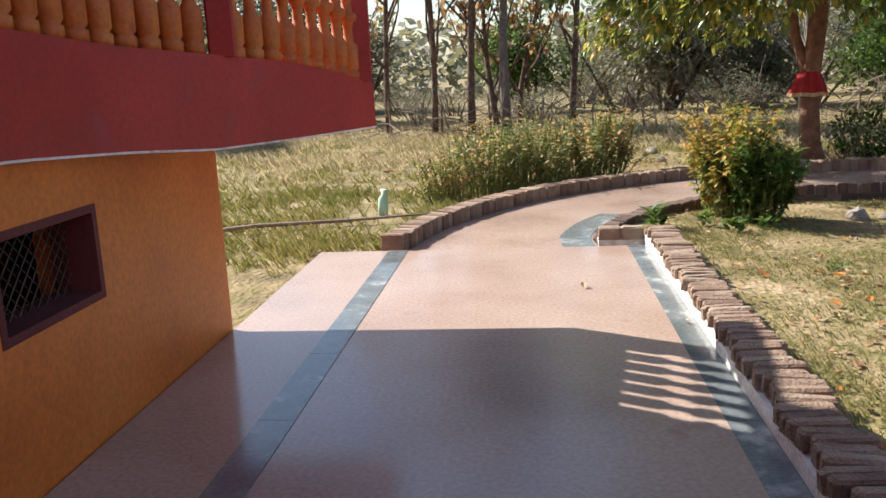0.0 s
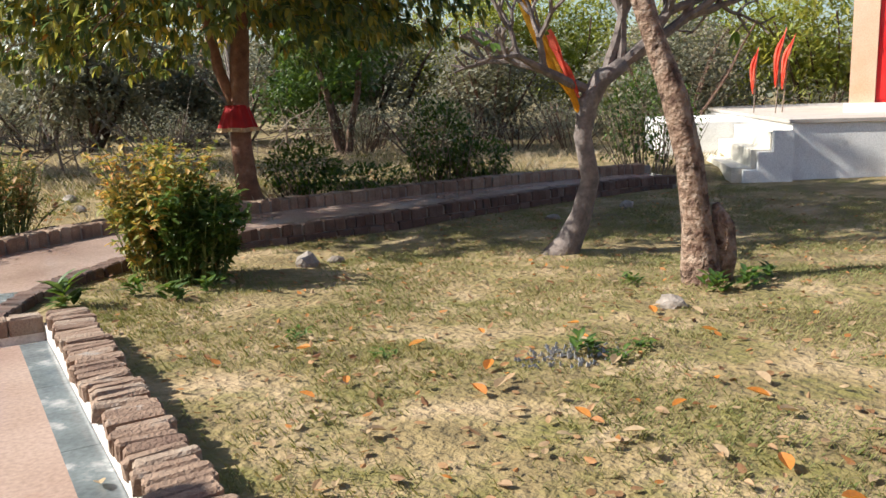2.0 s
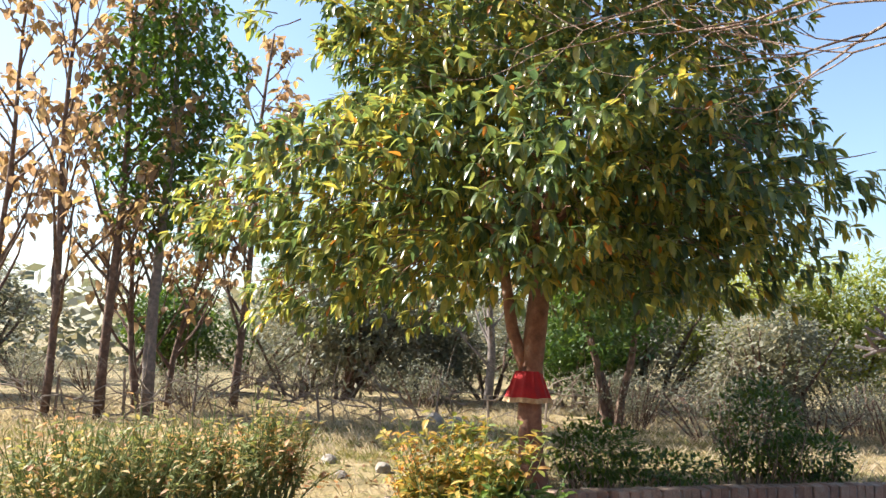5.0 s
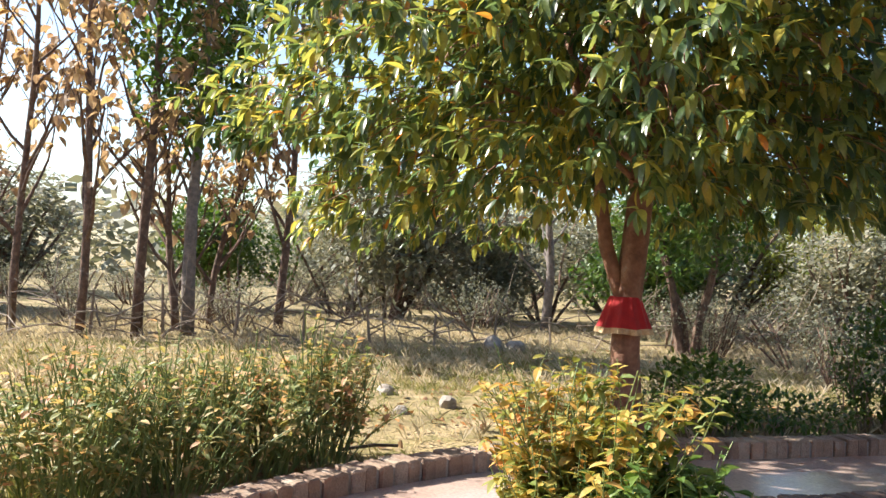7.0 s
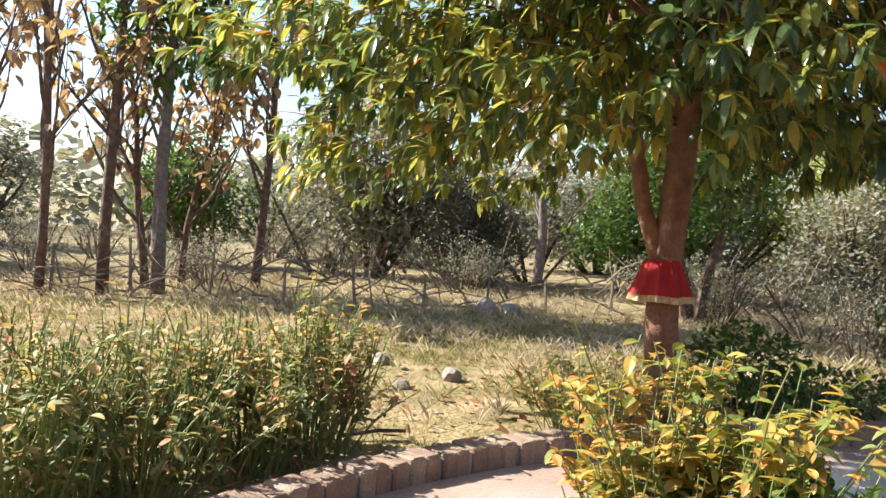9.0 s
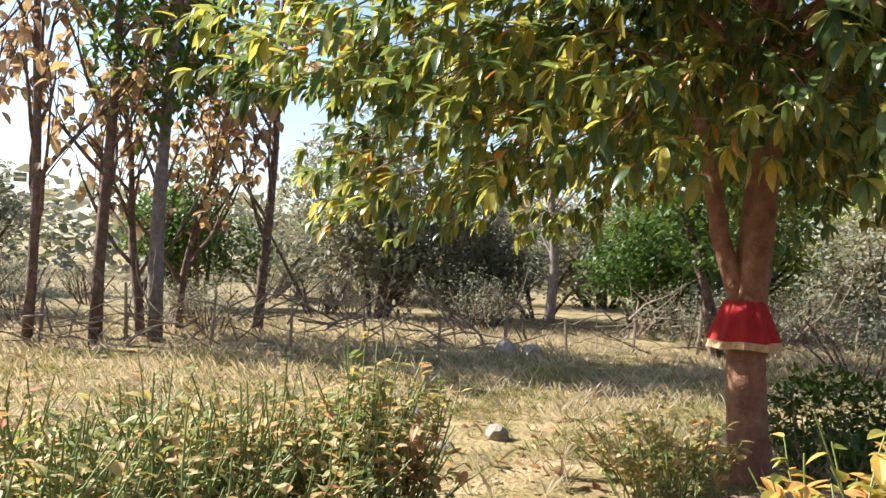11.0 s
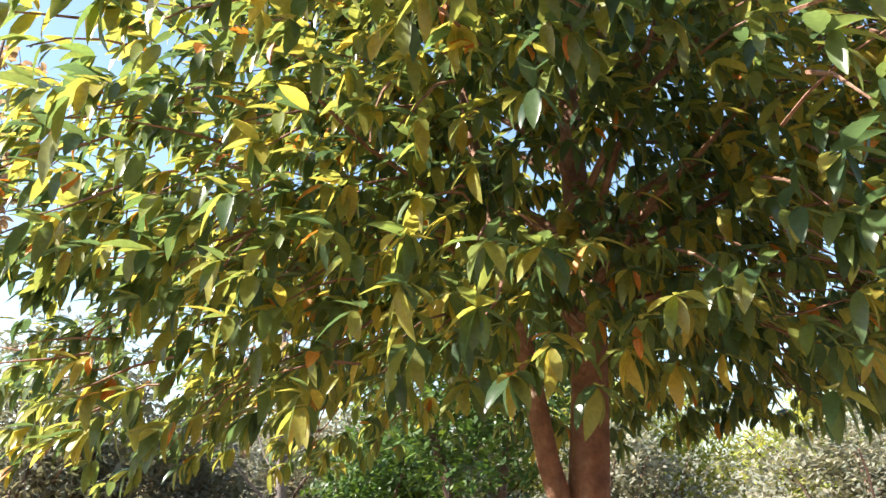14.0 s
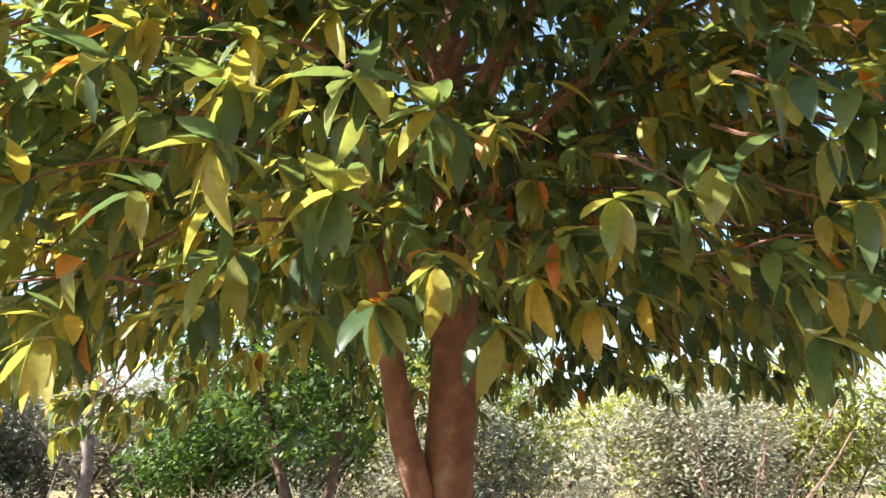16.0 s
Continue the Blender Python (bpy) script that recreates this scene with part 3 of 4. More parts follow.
            twigs.tube(pts, taper(0.008, 0.003, 4), 4)
        if rnd.random() < 0.16:
            leaf_spray(orange, rnd, c, out, 1, 0.13, 0.055)
        count += 1
    part("branchwork", twigs, M["bark_warm"], t)
    part("crown", crown, M["leaf"], t, "dense dark and yellow-green leaves", True)
    part("dying_foliage", orange, M["leaf_orange"], t, "scattered orange leaves")
    shapes = []
    for k in range(6):
        g = Geo()
        g.leaf(Vector((0, 0, 0)), Vector((1, 0, 0)), Vector((0, 0, 1)), 0.15 + 0.008 * k, 0.054 + 0.003 * k, 0.3, 0.12 + 0.06 * k)
        shapes.append(g.mesh("leaf", M["leaf_piece"], True))
    for c, out, n in near:
        for k in range(n):
            a = 2 * math.pi * (k + rnd.random()) / n
            side = Matrix.Rotation(a, 3, out) @ out.orthogonal().normalized()
            d = (out * rnd.uniform(0.35, 0.9) + side * rnd.uniform(0.5, 1.1) + Vector((0, 0, -rnd.uniform(0.1, 0.75)))).normalized()
            s = d.cross(Vector((rnd.uniform(-.3, .3), rnd.uniform(-.3, .3), 1))).normalized()
            u = s.cross(d)
            m = Matrix((d, -s, u)).transposed().to_4x4()
            m.translation = c
            part("leaf", rnd.choice(shapes), None, t).matrix_local = m


M["leaf_piece"] = material("glossy_single_leaf", [(0.03, 0.062, 0.028), (0.06, 0.10, 0.034), (0.11, 0.15, 0.04), (0.19, 0.20, 0.045), (0.30, 0.25, 0.05)], 0.9, 0.30, 0,
                           island="object", random_amount=0.6, translucent=0.44, tone=1.4)
build_main_tree()


def build_skirt():
    g, hem = Geo(), Geo()
    top, bot, n = 1.33, 0.99, 72
    v, hv = [], []
    for k in range(n):
        a = 2 * math.pi * k / n
        fold = math.sin(a * 11) + 0.4 * math.sin(a * 23 + 1)
        for z, r, w in ((top, 0.135, 0.004), (top - 0.02, 0.15, 0.006), (top - 0.12, 0.185, 0.011), (bot + 0.05, 0.245, 0.02)):
            q = r + w * fold
            v.append((q * math.cos(a), q * math.sin(a), z))
        for z, r in ((bot + 0.052, 0.248), (bot + 0.02, 0.258), (bot, 0.264)):
            q = r + 0.021 * fold
            hv.append((q * math.cos(a), q * math.sin(a), z + 0.006 * math.sin(a * 5)))
    g.add(v, [(4 * k + j, 4 * ((k + 1) % n) + j, 4 * ((k + 1) % n) + j + 1, 4 * k + j + 1) for k in range(n) for j in range(3)])
    hem.add(hv, [(3 * k + j, 3 * ((k + 1) % n) + j, 3 * ((k + 1) % n) + j + 1, 3 * k + j + 1) for k in range(n) for j in range(2)])
    s = thing("cloth_skirt", "pleated red velvet cloth tied round the tree trunk, gold hem", "cloth", at=pose(TREE.x - 0.02, TREE.y, TREE.z))
    part("cloth", g, M["red_cloth"], s, smooth=True)
    part("hem", hem, M["gold_trim"], s, "gold fringe hem")


build_skirt()


def shrub(name, label, at, radius, height, leaves, mat, stem_mat, leaf_len, seed, stems=40, flat=0.0, low=0.05, upright=0.5, groups=""):
    rnd = random.Random(seed)
    t = thing(name, label, "shrub", groups, at=pose(*at))
    st, cr = Geo(), Geo()
    for k in range(stems):
        a, q = rnd.uniform(0, 2 * math.pi), rnd.random() ** 0.5
        b = Vector((q * radius[0] * 0.6 * math.cos(a), q * radius[1] * 0.6 * math.sin(a), -0.08))
        d = Vector((q * math.cos(a) * (1 - upright), q * math.sin(a) * (1 - upright), 1))
        pts, _ = branch_line(rnd, b, d, height * rnd.uniform(0.55, 0.95), 5, 0.2)
        st.tube(pts, taper(0.011, 0.004, 6), 5)
    for k in range(leaves):
        p = ball_point(rnd)
        if p.length < 0.5 and rnd.random() < 0.6:
            continue
        lump = 1 + 0.3 * noise.noise(p.normalized() * 2.2 + Vector((seed, 0, 0)))
        c = Vector((p.x * radius[0] * lump, p.y * radius[1] * lump, low + (height - low) * (0.5 + 0.5 * p.z * lump)))
        if c.z < low:
            continue
        d = (p.normalized() * 0.7 + Vector((rnd.uniform(-1, 1), rnd.uniform(-1, 1), rnd.uniform(-0.6, 0.8)))).normalized()
        s = rnd.uniform(0.6, 1.25)
        cr.leaf(c, d, Vector((rnd.uniform(-.4, .4), rnd.uniform(-.4, .4), 1)), leaf_len * s, leaf_len * 0.42 * s, 0.25, 0.2)
    part("stem_mass", st, stem_mat, t)
    part("foliage", cr, mat, t)
    return t


def stemmed_shrub(name, label, at, radius, height, stems, per_stem, mat, stem_mat, leaf_len, seed, lean=0.35, thick=0.008, start=0.35, group=""):
    """Upright crooked stems from one root, each forked, with leaves set along its upper part."""
    rnd = random.Random(seed)
    t = thing(name, label, "shrub", group, at=pose(*at))
    st, cr = Geo(), Geo()
    for k in range(stems):
        a, q = rnd.uniform(0, 2 * math.pi), rnd.random() ** 0.5
        foot = Vector((q * radius * 0.6 * math.cos(a), q * radius * 0.6 * math.sin(a), -0.08))
        d = Vector((q * lean * math.cos(a) + rnd.uniform(-.12, .12), q * lean * math.sin(a) + rnd.uniform(-.12, .12), 1))
        tall = height * (1 - 0.3 * q * q) * rnd.uniform(0.66, 1.0)
        pts, e = branch_line(rnd, foot, d, tall, 7, 0.17)
        st.tube(pts, taper(thick, thick * 0.55, 8), 5)
        lines = [pts]
        for j in range(2):
            i = rnd.randint(2, 5)
            d2 = (pts[i + 1] - pts[i]).normalized() + Vector((rnd.uniform(-.55, .55), rnd.uniform(-.55, .55), 0.3))
            fork, e = branch_line(rnd, pts[i], d2, tall * rnd.uniform(0.2, 0.4), 4, 0.2, 0.06)
            st.tube(fork, taper(thick * 0.65, thick * 0.4, 5), 5)
            lines.append(fork)
        for j in range(per_stem):
            line = rnd.choice(lines)
            u = (start + (1 - start) * rnd.random() ** 0.7 if line is pts else rnd.uniform(0.3, 1.0)) * (len(line) - 1.001)
            p = line[int(u)].lerp(line[int(u) + 1], u - int(u))
            w = rnd.uniform(0, 6.28)
            s = rnd.uniform(0.55, 1.25)
            cr.leaf(p, Vector((math.cos(w), math.sin(w), rnd.uniform(-0.5, 1.0))).normalized(), Vector((rnd.uniform(-.4, .4), rnd.uniform(-.4, .4), 1)), leaf_len * s, leaf_len * 0.48 * s, 0.3, 0.3)
    part("stem_mass", st, stem_mat, t)
    part("foliage", cr, mat, t)
    return t


def gz(x, y, dz=0.0):
    return (x, y, ground_z(x, y) + dz)


stemmed_shrub("border_shrub", "yellow and orange leafy shrub at the path's inner edge", gz(2.08, 5.5), 0.36, 1.45, 85, 48, M["leaf_yellow"], M["stem"], 0.075, 11, 0.17, 0.005, 0.06)
stemmed_shrub("green_shrub", "dark green leafy shrub growing among yellow leaves", gz(2.34, 5.27), 0.38, 1.2, 95, 50, M["leaf_bush"], M["stem"], 0.08, 12, 0.18, 0.005, 0.03)
# spiny stemmed hedge outside the path's kerb
for k, (x, y, r, h, n) in enumerate(((-1.0, 6.75, 0.4, 0.8, 50), (-0.45, 7.2, 0.5, 1.15, 75), (0.05, 7.5, 0.55, 1.15, 80), (0.55, 7.95, 0.55, 1.15, 80), (1.05, 8.3, 0.5, 1.2, 80), (-0.6, 7.9, 0.6, 1.1, 70),
                                     (0.2, 8.5, 0.6, 1.05, 70))):
    stemmed_shrub("hedge_shrub", "leggy hedge shrub with green stems and yellow-orange leaves", gz(x, y), r, h, n, 13 if x < 0.8 else 20, M["leaf_hedge"], M["stem"], 0.075, 30 + k, 0.3, 0.0075, 0.3, "hedge by the path")
stemmed_shrub("hedge_shrub", "low yellow-orange leafed shrub beside the tree", gz(3.15, 8.75), 0.42, 0.85, 40, 16, M["leaf_hedge"], M["stem"], 0.08, 50, 0.45, 0.006, 0.3)
for k, (x, y, r, h, n) in enumerate(((4.9, 9.2, 0.55, 0.8, 1500), (7.3, 9.5, 0.55, 1.35, 2400), (7.9, 9.3, 0.55, 0.7, 1300), (6.0, 9.4, 0.7, 0.4, 900))):
    shrub("dark_shrub", "dark green shrub behind the path's far kerb", gz(x, y), (r, r), h, n, M["leaf_bush"], M["twig"], 0.085, 60 + k, 30, groups="shrubs behind the kerb")


def bare_tree(name, label, at, trunk, radii, seed, mat, levels, length, spread, r0, upturn=0.15, split=3, tips=None, shrink=0.72, starts=None, wob=0.15, thick=0.68):
    """A trunk along given points and forking limbs."""
    rnd = random.Random(seed)
    t = thing(name, label, "tree", at=pose(*at))
    tr, tw = Geo(), Geo()
    tr.tube(trunk, radii, 12, wob, seed)
    ends = []

    def grow(p, d, ln, r, lev):
        pts, e = branch_line(rnd, p, d, ln, 4, 0.16, upturn * 0.3)
        tw.tube(pts, taper(r, r * 0.8, 5), 7 if lev > 2 else 5)
        if lev == 0:
            ends.append((pts[-1], e))
            return
        a0 = rnd.uniform(0, 6.28)
        for k in range(split if rnd.random() < 0.75 else 2):
            side = Matrix.Rotation(a0 + 6.28 * k / split + rnd.uniform(-.4, .4), 3, e) @ e.orthogonal().normalized()
            nd = (e + side * spread * rnd.uniform(0.6, 1.1) + Vector((0, 0, upturn))).normalized()
            grow(pts[-1], nd, ln * shrink * rnd.uniform(0.8, 1.15), r * thick, lev - 1)

    for p, d, ln, r, lev in starts:
        grow(Vector(p), Vector(d), ln, r, lev)
    part("trunk", tr, mat, t, smooth=True)
    part("limbwork", tw, mat, t)
    return t, ends, rnd


# frangipani with bare stubby branches
PLUM = gz(5.75, 4.35)
plum, ends, rnd = bare_tree("frangipani_tree", "bare grey frangipani tree with thick forking stubby branches", PLUM,
                            [(-0.22, 0.12, -0.1), (-0.1, 0.06, 0.08), (0, 0, 0.35), (0.08, -0.04, 0.7), (0.02, 0, 1.1), (0.06, -0.03, 1.4), (0.16, -0.1, 1.62), (0.34, -0.22, 1.76)],
                            [0.17, 0.125, 0.10, 0.09, 0.085, 0.095, 0.09, 0.075], 5, M["bark_grey"], 4, 0.55, 0.82, 0.06, 0.12, 3, starts=(
                                ((0.34, -0.22, 1.76), (0.7, -0.5, 0.55), 0.6, 0.062, 5), ((0.2, -0.12, 1.66), (0.35, -0.2, 0.9), 0.55, 0.055, 5),
                                ((0.1, -0.05, 1.5), (-0.55, 0.35, 0.35), 0.5, 0.05, 4), ((0.3, -0.2, 1.72), (0.2, 0.1, 1), 0.5, 0.05, 5), ((0.34, -0.22, 1.76), (0.8, -0.35, 0.35), 0.7, 0.058, 5)), shrink=0.74, thick=0.73)
lv = Geo()
for p, d in ends:
    if rnd.random() < 0.14:
        for k in range(2):
            lv.leaf(p, (d + Vector((rnd.uniform(-.6, .6), rnd.uniform(-.6, .6), -0.5))).normalized(), Vector((0, 0, 1)), 0.2, 0.06)
part("leafage", lv, M["leaf_bush"], plum, "few hanging green leaves")

# old leaning trunk with cracked bark
DEAD = gz(5.53, 2.73)
old, ends, rnd = bare_tree("old_tree", "leaning old tree with deeply cracked peeling bark", DEAD,
                           [(0.08, -0.05, -0.12), (0.03, -0.03, 0.12), (0, 0, 0.5), (-0.06, 0.05, 0.95), (-0.14, 0.12, 1.45), (-0.26, 0.26, 1.95), (-0.36, 0.38, 2.45), (-0.34, 0.36, 3.0), (-0.42, 0.45, 3.6), (-0.4, 0.5, 4.3)],
                           [0.20, 0.155, 0.115, 0.10, 0.092, 0.09, 0.09, 0.08, 0.068, 0.05], 9, M["bark_old"], 3, 0.8, 0.6, 0.05, 0.1, 2, starts=(
                               ((-0.35, 0.37, 2.6), (0.55, -0.4, 0.75), 0.7, 0.045, 4), ((-0.36, 0.38, 2.7), (-0.35, 0.4, 0.9), 0.4, 0.05, 1),
                               ((-0.38, 0.42, 3.3), (-0.8, 0.55, 0.05), 0.9, 0.012, 5), ((-0.4, 0.45, 3.6), (-0.8, 0.45, -0.15), 0.9, 0.012, 5), ((-0.4, 0.45, 3.8), (-0.5, 0.85, -0.1), 0.85, 0.012, 5), ((-0.4, 0.48, 4.2), (-0.5, 0.8, -0.1), 0.9, 0.02, 5), ((-0.34, 0.38, 2.9), (0.6, -0.5, 0.3), 0.7, 0.05, 3), ((-0.4, 0.45, 3.9), (-0.85, 0.55, 0.0), 1.1, 0.014, 5)), shrink=0.8, wob=0.4)
kn = Geo().tube([(0.1, -0.06, -0.05), (0.17, -0.1, 0.2), (0.17, -0.1, 0.45), (0.12, -0.07, 0.62)], [0.13, 0.11, 0.09, 0.03], 10, 0.7, 3)
part("burl", kn, M["bark_old"], old, "hollow weathered burl at the foot", smooth=True)


def flag_cloth(pts, widths, mat, folds=2.0):
    g = Geo()
    n, m = 24, 7
    line, _ = smooth_line([p for p in pts], n)
    v = []
    for k, p in enumerate(line):
        t = k / (n - 1)
        w = float(np.interp(t, [0, 0.25, 0.5, 0.75, 1], widths))
        for j in range(m):
            u = j / (m - 1) - 0.5
            v.append((p.x + u * w * 0.8, p.y - u * w * 0.55 + 0.03 * math.sin(folds * 6.28 * u + 5 * t), p.z + 0.03 * math.sin(9 * t + 4 * u)))
    return g.add(v, [(k * m + j, k * m + j + 1, k * m + m + j + 1, k * m + m + j) for k in range(n - 1) for j in range(m - 1)])


def build_big_flag():
    a = Vector(PLUM)
    f = thing("yellow_flag", "faded yellow and red cloth flag hanging on a bare branch", "flag", at=pose(a.x, a.y, a.z))
    part("pole", Geo().tube([(-0.02, 0.0, 1.45), (-0.27, 0.2, 1.95), (-0.42, 0.36, 2.85)], [0.014, 0.012, 0.009], 7), M["twig"], f)
    part("cloth", flag_cloth([(-0.42, 0.36, 2.78), (-0.39, 0.31, 2.35), (-0.28, 0.2, 1.95), (-0.09, 0.05, 1.5), (-0.03, 0.0, 1.3)], [0.02, 0.12, 0.14, 0.10, 0.05], M["flag_yellow"]), M["flag_yellow"], f)
    part("red_panel", flag_cloth([(-0.26, 0.14, 2.05), (-0.15, 0.05, 1.75), (-0.06, -0.02, 1.48)], [0.02, 0.08, 0.08, 0.05, 0.02], M["flag_red"]), M["flag_red"], f, "red cloth panel")


build_big_flag()


# ---- white platform and shrine opposite ----
def build_platform():
    a, b = Vector((11.83, 6.94, 0)), Vector((0.77, -0.64, 0))       # a corner, and the way along its front
    ang = math.atan2(b.y, b.x)
    base = pose(a.x, a.y, -0.28, 0, 0, math.degrees(ang))
    p = Geo().box(0.35, 0, -0.1, 9, 9, 0.98)
    ob = part("platform", p, M["white_wall"])
    ob.matrix_world = base
    tagged(ob, "white painted masonry platform with stained sides", "platform", kind="structure")
    top = part("platform_top", Geo().box(0.3, -0.04, 0.984, 9.04, 9.04, 1.04), M["concrete"])
    top.matrix_world = base
    tagged(top, "pale concrete paving on the platform", "paving", kind="structure")
    low = part("platform_wing", Geo().box(-1.3, 3.05, -0.1, 0.346, 7, 0.90), M["white_wall"])
    low.matrix_world = base
    tagged(low, "lower white wall beside the steps", "wall", kind="structure")
    st = thing("platform_steps", "three broad cream painted masonry steps", "steps", at=base)
    for k, (x0, h) in enumerate(((-0.56, 0.30), (-0.26, 0.58), (0.03, 0.85))):
        part("step", Geo().box(x0, 0.0 + 0.012 * k, -0.1, 0.345 + 0.0002 * k, 3.0 - 0.01 * k, h), M["cream"], st)
    part("side_wall", Geo().box(-0.40, -0.14, -0.1, 0.345, -0.004, 0.27).box(-0.18, -0.14, 0.27, 0.345, -0.004, 0.55).box(0.05, -0.14, 0.55, 0.345, -0.004, 0.88), M["white_wall"], st, "white painted stepped side wall")
    # shrine on the platform
    sh = base @ pose(1.93, 2.5, 1.04, 0, 0, -20)
    w = part("wall_shrine_east", Geo().box(0, 0, 0, 0.42, 3.5, 3.4).box(1.5, 0, 0, 4, 3.5, 3.4).box(0.42, 0, 2.16, 1.5, 3.5, 3.4).box(0.42, 0.5, 0, 1.5, 0.6, 2.16), M["peach"])
    w.matrix_world = sh
    tagged(w, "peach plastered shrine wall with a door opening", "wall", kind="structure")
    band = part("cornice", Geo().box(-0.75, -0.5, 3.2, 4.4, 4, 3.45).box(0.0, -0.012, 2.3, 4.0, -0.002, 3.2), M["orange_band"])
    band.matrix_world = sh
    tagged(band, "orange projecting cornice slab", "cornice", kind="structure")
    pl = part("plinth_band", Geo().box(-0.08, -0.1, 0.0, 4.1, -0.004, 0.16), M["white_wall"])
    pl.matrix_world = sh
    tagged(pl, "white base course", "trim", kind="structure")
    d = thing("red_door", "bright red painted steel double door, closed", "door", at=sh @ pose(0.42, 0.06, 0.16))
    for k in range(2):
        leaf_x = 0.01 + k * 0.53
        g = Geo().box(leaf_x, 0, 0, leaf_x + 0.52, 0.03, 1.98)
        for z0, z1 in ((0.06, 0.85), (0.95, 1.35), (1.42, 1.93)):
            g.box(leaf_x + 0.05, -0.012, z0, leaf_x + 0.47, -0.001, z1)
        part("door_leaf", g, M["red_door"], d)
    part("bolt", Geo().box(0.4, -0.03, 0.86, 0.64, -0.013, 0.9), M["iron"], d)
    rail = thing("roof_parapet", "orange roof parapet with small balusters", "parapet", at=sh @ pose(-0.35, -0.45, 3.45))
    part("parapet_beam", Geo().box(-0.4, 0, 0.0, 4.4, 0.12, 0.12).box(-0.4, 0, 0.5, 4.4, 0.12, 0.62).box(-0.4, 0, 0.121, -0.2, 0.12, 0.499), M["orange_band"], rail)
    m = Geo().tube([(0, 0, 0), (0, 0, 0.12), (0, 0, 0.2), (0, 0, 0.38)], [0.045, 0.03, 0.05, 0.035], 8).mesh("baluster", M["baluster"])
    for k in range(28):
        part("baluster", m, None, rail).matrix_local = pose(-0.1 + 0.15 * k, 0.06, 0.121)
    # small prayer flags on poles
    for x, y, h, lean in ((0.74, 2.9, 1.6, 0.15), (0.5, 3.6, 1.3, 0.05), (0.95, 3.3, 1.5, 0.2)):
        f = thing("prayer_flag", "small orange-red cloth flag on a thin pole", "flag", "flags behind the platform", at=base @ pose(x, y, 0.98))
        part("pole", Geo().tube([(0, 0, -0.2), (lean * 0.4, 0, h * 0.6), (lean, 0, h)], [0.014, 0.012, 0.008], 6), M["twig"], f)
        part("cloth", flag_cloth([(lean, 0, h), (lean * 0.5 - 0.06, 0, h * 0.72), (lean * 0.2 - 0.05, 0, h * 0.35)], [0.02, 0.09, 0.12, 0.08, 0.03], M["flag_red"]), M["flag_red"], f)
    return base


PLATFORM = build_platform()
shrub("flowering_shrub", "leafy shrub growing at the foot of the steps", gz(10.9, 8.6), (0.85, 0.8), 1.75, 2600, M["leaf_bush"], M["twig"], 0.08, 71, 40)


# unseen wall added behind the camera to keep sky light off the floor
tagged(part("wall_sky_blocker", Geo().box(-8, -9.4, -0.2, 9, -9.05, 4.5), M["orange_wall"]), "unseen plain orange wall added to block sky light", "wall", kind="structure")


# ---- trees beyond ----
def teak(x, y, h, lean, seed, leaves=220, mat="leaf_dry", bark="bark", r=0.13, limbs=17, low=0.2):
    r *= 0.78
    leaves = int(leaves * 1.7)
    rnd = random.Random(seed)
    t = thing("teak_tree", "slender half-bare tree with dry brown and yellow leaves", "tree", "slender trees beyond the hedge", at=pose(*gz(x, y)))
    tr, tw, lv = Geo(), Geo(), Geo()
    pts = [(lean * (k / 8) ** 1.5 + 0.05 * math.sin(k + seed), 0.04 * math.cos(k * 1.7 + seed), -0.1 + h * k / 8) for k in range(9)]
    tr.tube(pts, taper(r, 0.025, 9), 9, 0.15, seed)
    ends = []
    for k in range(limbs):
        u = low + (0.95 - low) * k / limbs
        i = u * 8
        a, b = Vector(pts[int(i)]), Vector(pts[int(i) + 1])
        p = a.lerp(b, i - int(i))
        w = rnd.uniform(0, 6.28)
        ln = (1 - u) * 2.2 + 0.7
        l1, d = branch_line(rnd, p, (math.cos(w), math.sin(w), 1.1), ln, 5, 0.16, 0.1)
        tw.tube(l1, taper(0.035 * (1.1 - u) + 0.012, 0.008, 6), 6)
        for j in range(4):
            q = l1[rnd.randint(2, 5)]
            l2, d2 = branch_line(rnd, q, (d + Vector((rnd.uniform(-.9, .9), rnd.uniform(-.9, .9), 0.2))), ln * 0.5, 3, 0.2, 0.05)
            tw.tube(l2, taper(0.012, 0.004, 4), 4)
            ends += l2[1:]
        ends.append(l1[-1])
    for k in range(leaves):
        p = rnd.choice(ends) + Vector((rnd.uniform(-.1, .1), rnd.uniform(-.1, .1), rnd.uniform(-.1, .05)))
        d = Vector((rnd.uniform(-1, 1), rnd.uniform(-1, 1), rnd.uniform(-1, 0.25))).normalized()
        s = rnd.uniform(0.6, 1.2)
        lv.leaf(p, d, Vector((0, 0.2, 1)), 0.24 * s, 0.15 * s, 0.3, 0.3)
    part("trunk", tr, M[bark], t, smooth=True)
    part("limbwork", tw, M[bark], t)
    part("leafage", lv, M[mat], t)
    return t


climber = teak(-0.52, 18.4, 10.0, 0.1, 3, 200, bark="bark_grey", r=0.17)
cg, rnd = Geo(), random.Random(44)
for k in range(3600):
    p = ball_point(rnd)
    q = 1 + 0.4 * noise.noise(p.normalized() * 2)
    c = Vector((p.x * 1.5 * q, p.y * 1.5 * q, 6.6 + p.z * 3.0 * q))
    cg.leaf(c, Vector((rnd.uniform(-1, 1), rnd.uniform(-1, 1), rnd.uniform(-1, .3))).normalized(), Vector((0, 0, 1)), 0.2, 0.1)
part("green_crown", cg, M["leaf_bush"], climber, "dense green crown")
teak(-1.35, 18.0, 9.5, 0.1, 4, 280, r=0.14)
